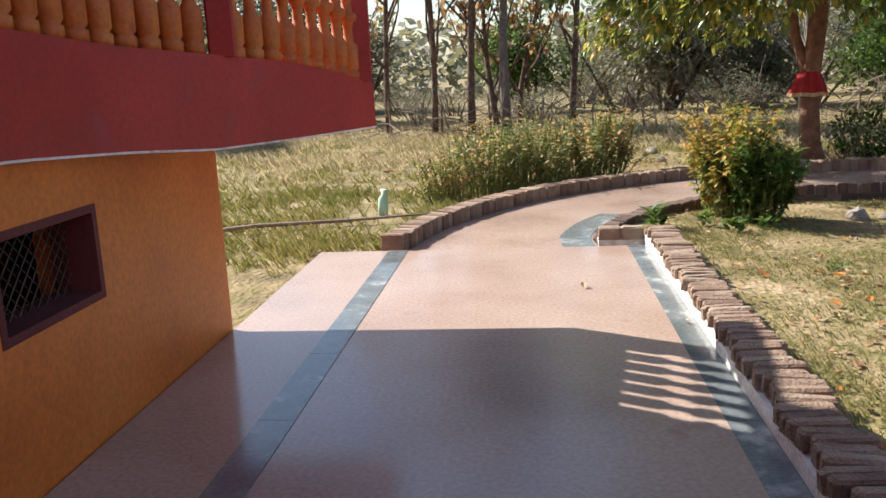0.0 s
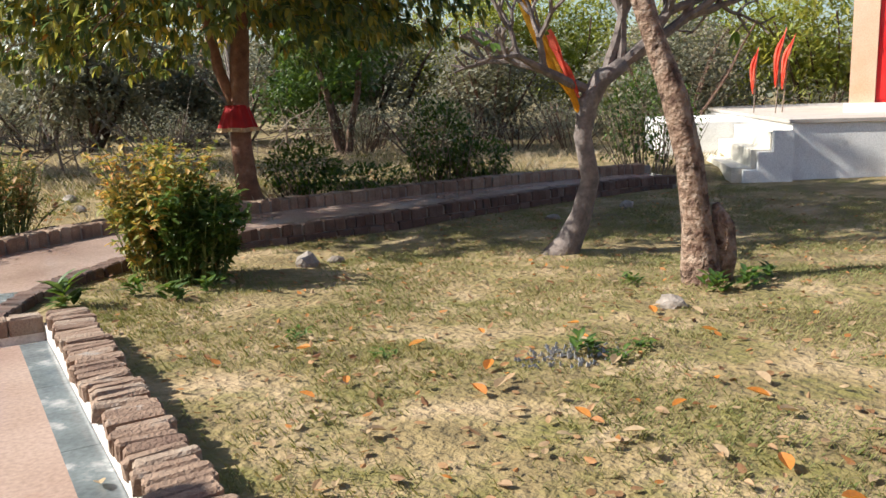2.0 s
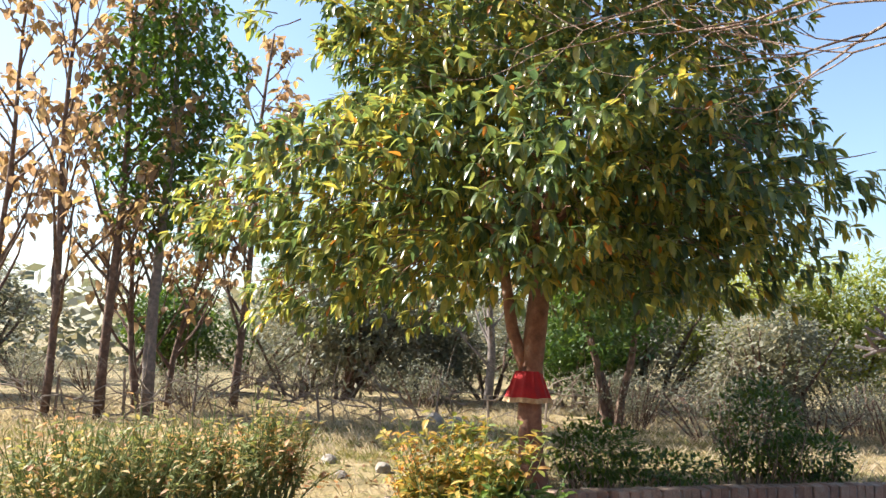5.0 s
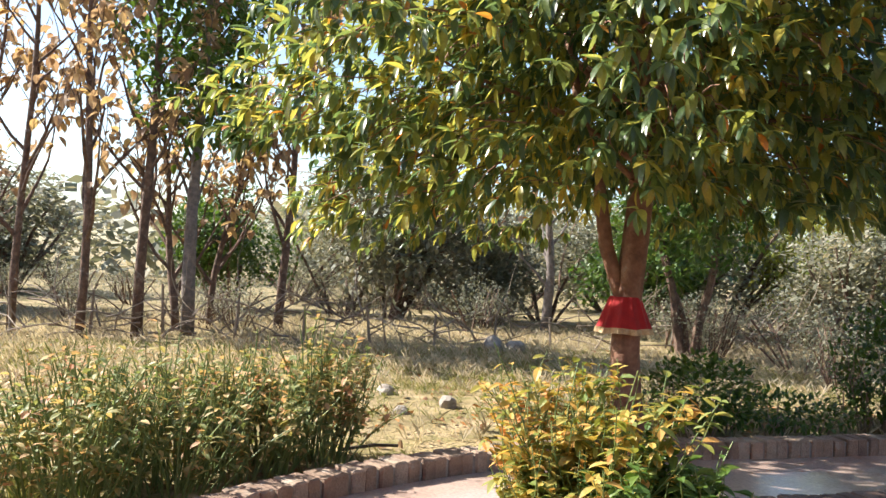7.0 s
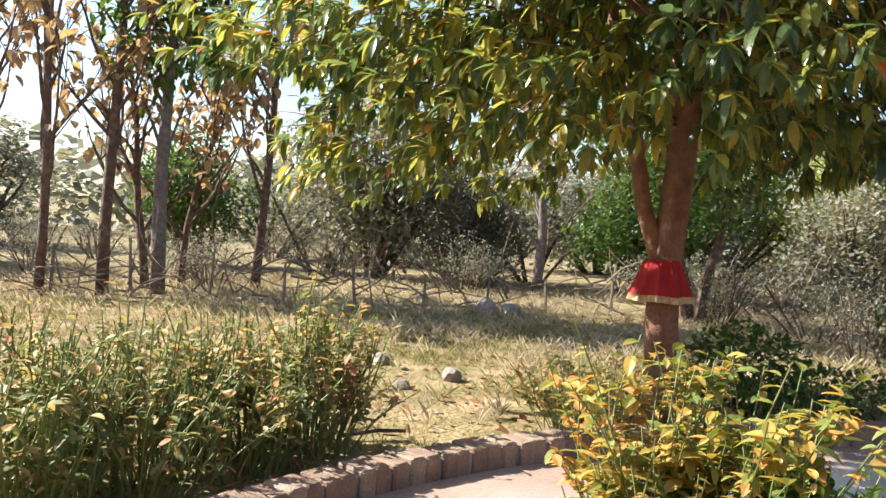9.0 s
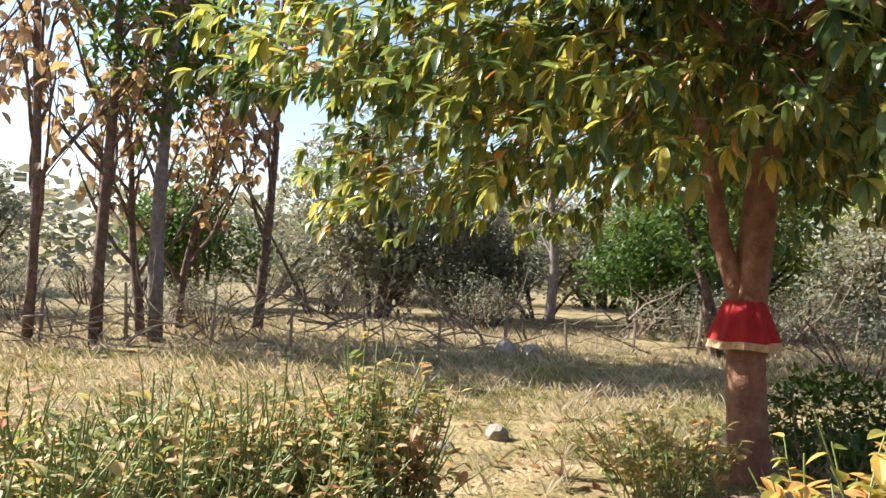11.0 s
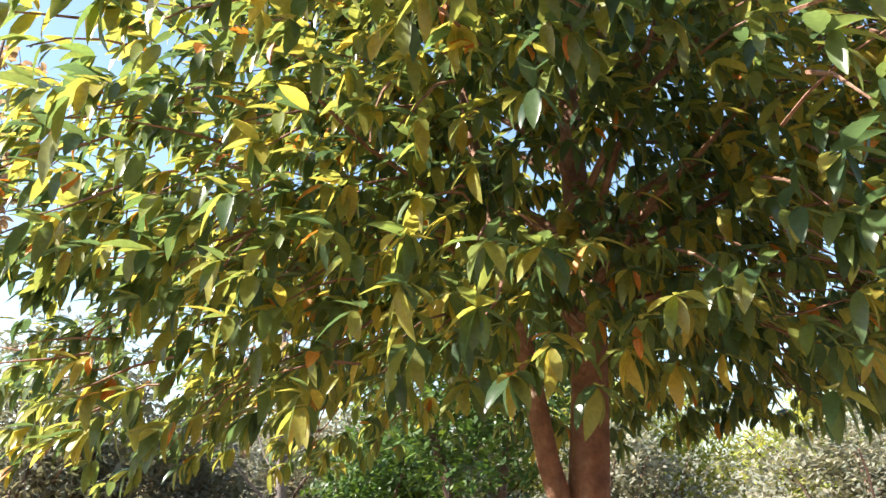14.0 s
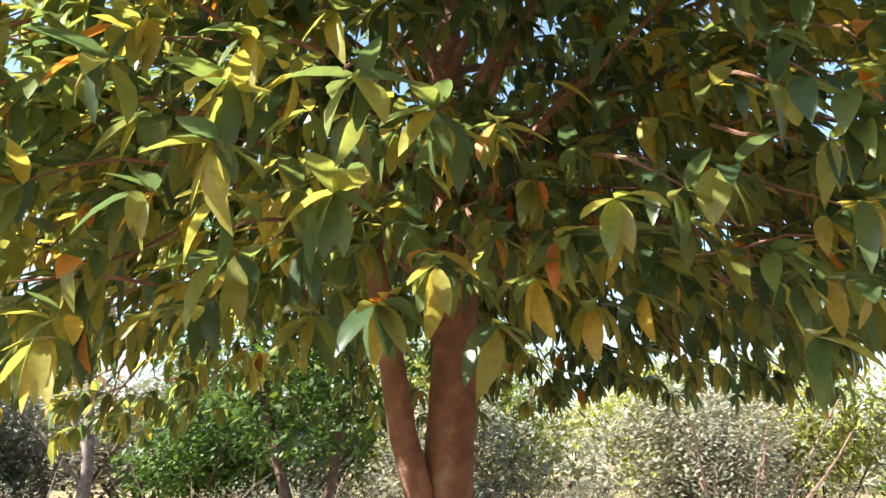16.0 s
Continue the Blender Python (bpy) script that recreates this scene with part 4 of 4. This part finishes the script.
teak(1.26, 19.8, 9.0, 0.35, 5, 320, r=0.13)
teak(-2.3, 17.6, 9.0, -0.1, 6, 240, r=0.11)
teak(-0.85, 19.4, 4.5, -0.5, 8, 160, r=0.12, low=0.15)
teak(-0.2, 19.9, 5.0, 0.9, 9, 260, r=0.10, low=0.2)
teak(-3.6, 18.5, 9.0, 0.2, 10, 250, r=0.10)
teak(7.9, 21.6, 6.0, -0.1, 12, 200, bark="bark_grey", r=0.18)
teak(-4.9, 21.0, 7.0, 0.2, 13, 200, r=0.12)


def leafy_mesh(name, seed, r, h, count, size, mat, trunk_r, low=0.1, aspect=0.5, stems=9, splay=0.45):
    """Trunk and crown meshes of a wild tree or bush, to be shared by copies."""
    rnd = random.Random(seed)
    st, cr = Geo(), Geo()
    for k in range(stems):
        a = rnd.uniform(0, 6.28)
        pts, d = branch_line(rnd, (0.2 * math.cos(a), 0.2 * math.sin(a), -0.2), (splay * math.cos(a), splay * math.sin(a), 1), h * rnd.uniform(0.6, 0.9), 6, 0.14)
        st.tube(pts, taper(trunk_r, 0.02, 7), 6)
    lumps = [(ball_point(rnd), rnd.uniform(0.28, 0.5)) for k in range(30)]
    for k in range(count):
        c, q = rnd.choice(lumps)
        p = c * 0.8 + ball_point(rnd).normalized() * q * rnd.uniform(0.6, 1.05)
        z = low * h + (1 - low) * h * (0.5 + 0.5 * p.z)
        if z < 0.02:
            continue
        d = Vector((rnd.uniform(-1, 1), rnd.uniform(-1, 1), rnd.uniform(-1, 0.5))).normalized()
        s = rnd.uniform(0.6, 1.3)
        cr.small_leaf(Vector((p.x * r, p.y * r, z)), d, Vector((rnd.uniform(-.5, .5), rnd.uniform(-.5, .5), 1)), size * s, size * aspect * s)
    return st.mesh(name + "_stems", M["bark"]), cr.mesh(name + "_foliage", M[mat])


KINDS = {
    "dark": leafy_mesh("dark", 1, 2.0, 3.6, 9000, 0.16, "leaf_far", 0.06, 0.02),
    "tall": leafy_mesh("tall", 2, 2.4, 6.5, 8000, 0.2, "leaf_far", 0.1, 0.2),
    "bamboo": leafy_mesh("bamboo", 3, 2.0, 4.6, 9000, 0.24, "leaf_bamboo", 0.03, 0.05, 0.22),
    "dense": leafy_mesh("dense", 4, 1.6, 3.2, 9000, 0.15, "leaf_bush", 0.07, 0.1),
    "grove": leafy_mesh("grove", 8, 2.3, 6.2, 11000, 0.17, "leaf_bush", 0.10, 0.24, stems=3, splay=0.03),
    "scrub": leafy_mesh("scrub", 5, 1.3, 1.7, 1600, 0.07, "leaf_far", 0.02, 0.0),
    "thin": leafy_mesh("thin", 6, 1.8, 5.0, 3000, 0.14, "leaf_far", 0.05, 0.15),
}


def wild(kind, x, y, s, turn, label, name, category, group):
    t = thing(name, label, category, group, at=pose(*gz(x, y), 0, 0, turn) @ Matrix.Diagonal((s[0], s[0], s[1], 1)))
    part("stem_mass", KINDS[kind][0], None, t)
    part("foliage", KINDS[kind][1], None, t)


FAR = (("dark", 4.4, 25.0, 1.25, 1.5), ("dark", 7.0, 25.5, 1.1, 1.0), ("dense", 0.0, 27.0, 1.15, 1.2), ("thin", 3.4, 26.5, 1.1, 0.95), ("tall", -7.8, 25, 1.0, 0.85),
       ("thin", 9.5, 26, 1.2, 0.9), ("dense", 10.5, 22.0, 1.1, 1.1), ("dark", 12.5, 24, 1.2, 1.2), ("grove", 8.9, 16.2, 1.0, 1.0), ("thin", 14, 24, 1.3, 1.0), ("bamboo", 17.0, 23.0, 1.5, 1.15), ("bamboo", 20.5, 22.5, 1.5, 1.2), ("dark", 14.5, 18.5, 1.0, 0.9),
       ("bamboo", 22.0, 17.5, 1.4, 1.05), ("bamboo", 24.0, 14.5, 1.4, 1.1), ("dark", 18.0, 15.0, 1.1, 0.95), ("dark", 25, 11.0, 1.3, 1.2), ("bamboo", 26.0, 8.5, 1.4, 1.2), ("thin", 16.2, 13.0, 0.9, 0.75),
       ("dark", -11, 22, 1.3, 1.3), ("dense", -9.5, 17, 1.0, 1.0), ("tall", -13, 18, 1.2, 1.0), ("dark", 28, 3.5, 1.4, 1.2), ("dark", 28, -4, 1.4, 1.2), ("tall", -12.5, 26, 1.1, 1.1), ("thin", 2.2, 33, 1.3, 0.7), ("dark", 6, 35, 1.8, 1.0), ("thin", 11, 33, 1.4, 1.0), ("dark", 15, 33, 1.8, 1.2), ("dark", -8, 34, 1.8, 1.2))
for k, (kind, x, y, s, sz) in enumerate(FAR):
    label = {"dark": "dusty dark green wild bush, greyed for haze", "tall": "tall sparse wild tree", "bamboo": "feathery yellow-green bamboo clump", "dense": "dense dark green tree", "grove": "dark leafy tree with several slender trunks",
             "thin": "thin half-leafless wild tree"}[kind]
    wild(kind, x, y, (s, sz), 47 * k, label, "bamboo_clump" if kind == "bamboo" else "wild_tree", "tree", "wild trees at the field's edge")
rnd = random.Random(77)
for k in range(90):
    x, y = rnd.uniform(-10, 24), rnd.uniform(18, 34)
    if x > 9:
        y = rnd.uniform(11.5, 26)
    wild("scrub", x, y, (rnd.uniform(0.6, 1.1), rnd.uniform(0.5, 0.95)), rnd.uniform(0, 360), "dusty dry scrub bush, greyed for haze", "scrub_bush", "bush", "dry scrub in the field")
# far woods that close the view
g = Geo()
rnd = random.Random(5)
for k in range(26000):
    a = rnd.uniform(0, 2 * math.pi)
    d = rnd.uniform(44, 62)
    top = 4.2 + 2.2 * noise.noise(Vector((math.cos(a) * 6, math.sin(a) * 6, 0))) + 1.2 * noise.noise(Vector((math.cos(a) * 22, math.sin(a) * 22, 3)))
    p = Vector((4 + d * math.cos(a), 5 + d * math.sin(a), rnd.random() ** 0.8 * top))
    g.small_leaf(p, Vector((rnd.uniform(-1, 1), rnd.uniform(-1, 1), rnd.uniform(-.6, .6))).normalized(), Vector((rnd.uniform(-1, 1), rnd.uniform(-1, 1), 1)), rnd.uniform(0.6, 1.2), rnd.uniform(0.4, 0.8))
tagged(part("far_woods", g, M["leaf_far"]), "hazy dark green woods in the distance", "woods", kind="stuff")


# ---- field clutter ----
def twig_fence():
    rnd = random.Random(21)
    f = thing("brushwood_fence", "straggling fence of dry grey branches on thin stakes", "fence", at=pose(*gz(4.6, 17.6)))
    for k in range(14):
        x = -8 + 1.25 * k
        part("stake", Geo().tube([(x, 0.2 * math.sin(k), -0.15), (x + rnd.uniform(-.1, .1), 0.2 * math.sin(k), rnd.uniform(0.6, 1.1))], [0.035, 0.022], 6), M["twig"], f)
    b = Geo()
    for k in range(210):
        x = rnd.uniform(-8.5, 9)
        pts, d = branch_line(rnd, (x, rnd.uniform(-.5, .5), rnd.uniform(0.0, 0.7)), (rnd.uniform(-1, 1), rnd.uniform(-.3, .3), rnd.uniform(-.1, .6)), rnd.uniform(0.7, 1.9), 6, 0.3)
        b.tube(pts, taper(rnd.uniform(0.01, 0.024), 0.004, 7), 5)
    part("branchwork", b, M["twig"], f)


twig_fence()


def scatter_blades(name, label, mat, count, area, size, seed, keep, tuft=6, kind="stuff"):
    rnd = random.Random(seed)
    g = Geo()
    done = 0
    while done < count:
        x, y = rnd.uniform(*area[0]), rnd.uniform(*area[1])
        if not keep(x, y, rnd):
            done += 0.2
            continue
        z = ground_z(x, y) - 0.005
        for k in range(rnd.randint(2, tuft)):
            a = rnd.uniform(0, 6.28)
            h = size * rnd.uniform(0.5, 1.4)
            o = Vector((rnd.uniform(-.035, .035), rnd.uniform(-.035, .035), 0))
            d = Vector((math.cos(a) * rnd.uniform(.2, .9), math.sin(a) * rnd.uniform(.2, .9), 1)).normalized()
            s = d.orthogonal().normalized() * (0.0022 + size * 0.02)
            b = Vector((x, y, z)) + o
            g.add([b - s, b + s, b + d * h * 0.6 + s * 0.7, b + d * h + Vector((d.x, d.y, -0.3)) * h * 0.25], [(0, 1, 2, 3)])
        done += 1
    return tagged(part(name, g, mat), label, "grass", kind=kind)


def off_paving(x, y):
    if x < 1.3 and y < 3.75 and x > -1.9:
        return False
    if x < -1.9 and y < 1.6:
        return False
    oy = float(np.interp(x, [p[0] for p in OUTER], [p[1] for p in OUTER]))
    iy = float(np.interp(x, [p[0] for p in INNER[1:]], [p[1] for p in INNER[1:]]))
    if -1.1 < x < 10.5 and (x > 0.6 and iy - 0.2 < y < oy + 0.2 or x <= 0.6 and 3.5 < y < oy + 0.2):
        return False
    return True


def patchy(x, y, rnd, scale=1.1, bias=0.0):
    return noise.noise(Vector((x * scale, y * scale, 9))) + bias > rnd.uniform(-0.35, 0.45)


scatter_blades("lawn_grass", "thin short green and dry lawn grass", M["grass"], 46000, ((1.3, 11), (-2.5, 7.2)), 0.04, 1, lambda x, y, r: off_paving(x, y) and patchy(x, y, r))
scatter_blades("field_grass", "green and dry grass outside the path", M["grass"], 15000, ((-7, 9.5), (3, 17)), 0.09, 2, lambda x, y, r: off_paving(x, y) and (y > 7.6 or x < 0) and patchy(x, y, r, 0.7, -0.02))
scatter_blades("dry_weeds", "tall dry straw-coloured weeds", M["straw"], 14000, ((-10, 20), (8.8, 24)), 0.17, 3, lambda x, y, r: off_paving(x, y) and patchy(x, y, r, 0.6, 0.0 if y < 12 else 0.2), 5)
scatter_blades("green_weeds", "low leafy green weeds", M["grass"], 1500, ((-5, -0.6), (3.5, 8)), 0.12, 4, lambda x, y, r: off_paving(x, y) and patchy(x, y, r, 0.9, 0.15), 9)


def litter(name, label, count, area, size, seed, keep):
    rnd = random.Random(seed)
    g = Geo()
    while count:
        x, y = rnd.uniform(*area[0]), rnd.uniform(*area[1])
        if not keep(x, y, rnd):
            continue
        count -= 1
        a = rnd.uniform(0, 6.28)
        s = size * rnd.uniform(0.5, 1.3)
        g.leaf(Vector((x, y, ground_z(x, y) + rnd.uniform(0.008, 0.03))), Vector((math.cos(a), math.sin(a), rnd.uniform(-.1, .35))).normalized(), Vector((rnd.uniform(-.5, .5), rnd.uniform(-.5, .5), 1)), s, s * 0.5, rnd.uniform(-.5, .6), rnd.uniform(-.3, .3))
    tagged(part(name, g, M["litter"]), label, "leaves", kind="stuff")


litter("lawn_leaf_litter", "small dry leaves scattered over the lawn", 3400, ((1.4, 10), (-3, 6.8)), 0.055, 8, lambda x, y, r: off_paving(x, y))
litter("leaf_litter", "dry fallen leaves under the tree and hedge", 1500, ((-3, 8), (7.5, 17)), 0.11, 9, lambda x, y, r: off_paving(x, y) and r.random() < 0.9)


def loose_leaf(x, y, s, turn, seed):
    g = Geo()
    g.leaf(Vector((-s / 2, 0, 0.012)), Vector((1, 0, 0.1)).normalized(), Vector((0, 0, 1)), s, s * 0.55, 0.5 + 0.1 * (seed % 3), -0.15)
    ob = part("fallen_leaf", g, M["litter" if seed % 5 < 3 else "leaf_orange"])
    z = 0.0 if (x < 1.0 and y < 3.5) else ground_z(x, y) + 0.012
    ob.matrix_world = pose(x, y, z, 0, 0, turn)
    tagged(ob, "curled dry orange-brown fallen leaf", "leaf", "fallen leaves")


rnd = random.Random(91)
for k in range(60):
    loose_leaf(rnd.uniform(1.7, 5.2), rnd.uniform(-1.0, 2.2) + rnd.uniform(0, 1.2), rnd.uniform(0.05, 0.11), rnd.uniform(0, 360), k)
for x, y in ((0.93, 1.35), (-0.05, -1.1), (0.2, 5.4), (1.7, 6.9), (0.4, 2.2)):
    loose_leaf(x, y, 0.08, rnd.uniform(0, 360), 1)


def rock(x, y, s, seed, label="pale rough field stone", name="stone", mat="stone"):
    rnd = random.Random(seed)
    bm = bmesh.new()
    bmesh.ops.create_icosphere(bm, subdivisions=2, radius=1)
    for v in bm.verts:
        v.co *= 1 + 0.35 * noise.noise(v.co * 1.3 + Vector((seed, 0, 0)))
        v.co = Vector((v.co.x * s[0], v.co.y * s[1], v.co.z * s[2]))
    me = bpy.data.meshes.new(name)
    bm.to_mesh(me)
    bm.free()
    me.materials.append(M[mat])
    ob = new(name, me)
    ob.matrix_world = pose(*gz(x, y, s[2] * 0.45), 0, 0, rnd.uniform(0, 360))
    tagged(ob, label, "stone")


for k, (x, y, s) in enumerate(((3.4, 5.45, (0.13, 0.1, 0.09)), (3.7, 5.5, (0.08, 0.06, 0.05)), (2.75, 10.8, (0.13, 0.1, 0.09)), (5.2, 17.2, (0.3, 0.2, 0.18)), (5.5, 16.8, (0.25, 0.2, 0.15)),
                               (2.15, 10.4, (0.1, 0.08, 0.06)), (4.75, 2.25, (0.11, 0.08, 0.06)), (2.2, 11.7, (0.16, 0.1, 0.07)), (6.9, 6.2, (0.1, 0.08, 0.05)), (8.2, 6.3, (0.13, 0.09, 0.07)))):
    rock(x, y, s, k + 1)
ash = Geo()
rnd = random.Random(13)
for k in range(140):
    a, q = rnd.uniform(0, 6.28), rnd.random() ** 0.7 * 0.26
    x, y = 3.45 + q * math.cos(a) * 1.3, 1.75 + q * math.sin(a)
    s = rnd.uniform(0.008, 0.022)
    z = ground_z(x, y) + 0.01
    ash.add([(x - s, y - s, z), (x + s, y - s * .6, z), (x + s * .5, y + s, z), (x, y, z + s * 1.2)], [(0, 1, 3), (1, 2, 3), (2, 0, 3), (0, 2, 1)])
tagged(part("ash_heap", ash, M["ash"]), "grey patch of ash and rubble on the lawn", "ash", kind="stuff")
for k, (x, y, h) in enumerate(((3.5, 1.72, 0.16), (5.1, 3.0, 0.14), (5.35, 2.4, 0.2), (5.6, 2.3, 0.2), (5.9, 2.35, 0.18), (2.35, 3.05, 0.1), (2.6, 2.4, 0.09), (3.6, 1.5, 0.1), (3.85, 1.6, 0.1), (1.95, 4.5, 0.22), (1.75, 4.85, 0.2), (2.3, 4.75, 0.18), (1.25, 4.6, 0.3))):
    w = Geo()
    r2 = random.Random(k)
    for j in range(26):
        a = r2.uniform(0, 6.28)
        w.leaf(Vector((r2.uniform(-.06, .06), r2.uniform(-.06, .06), r2.uniform(0, h * .6))), Vector((math.cos(a), math.sin(a), r2.uniform(0.1, 1.2))).normalized(), Vector((0, 0, 1)), h * 0.55, h * 0.22)
    part("foliage", w, M["leaf_bush"], thing("weed", "small green leafy weed in the lawn", "weed", "weeds on the lawn", at=pose(*gz(x, y))))
bt = part("green_plastic_scrap", Geo().tube([(0, 0, 0.0), (0, 0, 0.06), (0.0, 0.01, 0.2), (0.01, 0.02, 0.24), (0.02, 0.02, 0.3)], [0.05, 0.06, 0.055, 0.03, 0.05], 10, 0.4), M["green_plastic"], smooth=True)
bt.matrix_world = pose(*gz(-1.6, 5.75, -0.01))
tagged(bt, "crumpled pale green plastic scrap in the grass", "litter")
pp = part("black_pipe", Geo().tube([(-0.25, 0, 0), (0.05, 0.02, 0.02), (0.25, 0.01, 0.01)], [0.014, 0.014, 0.014], 7), M["iron"])
pp.matrix_world = pose(*gz(1.55, 8.55, 0.04), 0, 0, 10)
tagged(pp, "short black pipe lying beside the hedge", "pipe")
st = part("fallen_branch", Geo().tube([(-1.4, -0.3, 0.02), (-0.6, 0, 0.05), (0.3, 0.25, 0.04), (1.2, 0.45, 0.06)], [0.02, 0.025, 0.02, 0.01], 7), M["twig"])
st.matrix_world = pose(*gz(-2.2, 4.9, 0.02))
tagged(st, "thin dry fallen branch on the grass", "branch")


# ---- brickwork ----
def brick_meshes(sx, sy, sz, mat, count=6, bevel=0.01, rough=0.005):
    return [rounded_box(sx, sy, sz, bevel, rough, 100 + k).mesh("brick", mat) for k in range(count)]


def build_coping():
    rnd = random.Random(17)
    ms = []
    bed = part("brick_kerb", Geo().box(1.004, -4.5, -0.3, 1.205, 3.72, 0.072), M["white_wash"])
    tagged(bed, "low kerb of bricks on edge with limewashed side", "kerb", kind="structure")
    ms = brick_meshes(0.228, 0.066, 0.075, M["brick"])
    y = -4.45
    while y < 3.72:
        b = part("brick", rnd.choice(ms), None, bed)
        b.matrix_local = pose(1.118 + rnd.uniform(-.026, .026), y, (0.088 if y < 0.9 else 0.070) + rnd.uniform(-.008, .008), rnd.uniform(-4, 4), rnd.uniform(-4, 4), rnd.uniform(-4.5, 4.5))
        y += 0.0755 + rnd.uniform(-.002, .004)
    end = part("kerb_end", Geo().box(0.62, 3.68, -0.1, 1.0, 3.80, 0.03), M["white_wash"])
    tagged(end, "limewashed brick stub at the end of the kerb", "kerb", kind="structure")
    m2 = brick_meshes(0.185, 0.125, 0.105, M["brick"])
    for k in range(2):
        b = part("brick", m2[k], None, end)
        b.matrix_local = pose(0.715 + 0.19 * k, 3.735, 0.028, 0, 0, rnd.uniform(-2, 2))


def kerb_along(line, start, end, name, label, height, low, outward, mat, pitch=0.122, depth=0.22):
    rnd = random.Random(len(line) + start)
    pts, length = smooth_line(line, 400)
    step = length / 399
    bed = Geo()
    v = []
    i0, i1 = int(start / step), min(399, int(end / step))
    for i in range(i0, i1 + 1):
        a = ahead_of(pts, i)
        nx, ny = -math.sin(a) * outward, math.cos(a) * outward
        p = pts[i]
        for q in (0.02, depth - 0.02):
            v += [(p.x + nx * q, p.y + ny * q, low - 0.1), (p.x + nx * q, p.y + ny * q, height - 0.025)]
    n = i1 - i0 + 1
    f = []
    for k in range(n - 1):
        q = 4 * k
        f += [(q, q + 4, q + 5, q + 1), (q + 1, q + 5, q + 7, q + 3), (q + 3, q + 7, q + 6, q + 2)]
    f += [(0, 1, 3, 2), (4 * n - 4, 4 * n - 2, 4 * n - 1, 4 * n - 3)]
    ob = part(name, bed.add(v, f), M["mortar"])
    tagged(ob, label, "kerb", kind="structure")
    ms = brick_meshes(pitch - 0.012, depth, height - low, mat)
    s = start + pitch / 2
    while s < min(end, length) - 0.03:
        i = int(s / step)
        a = ahead_of(pts, i)
        p = pts[i]
        q = depth / 2 + rnd.uniform(-.01, .01)
        b = part("brick", rnd.choice(ms), None, ob)
        b.matrix_local = pose(p.x - math.sin(a) * outward * q, p.y + math.cos(a) * outward * q, low + rnd.uniform(-.006, .006), rnd.uniform(-1.5, 1.5), rnd.uniform(-1.5, 1.5), math.degrees(a) + rnd.uniform(-2, 2))
        s += pitch


build_coping()
kerb_along(OUTER, 0.0, 15.6, "outer_kerb", "curved kerb of weathered bricks along the path", 0.13, -0.08, 1, M["brick"])
kerb_along(INNER, 0.15, 13.0, "inner_kerb", "dark brick edging retaining the path", -0.118, -0.26, -1, M["brick_dark"], 0.2, 0.19)
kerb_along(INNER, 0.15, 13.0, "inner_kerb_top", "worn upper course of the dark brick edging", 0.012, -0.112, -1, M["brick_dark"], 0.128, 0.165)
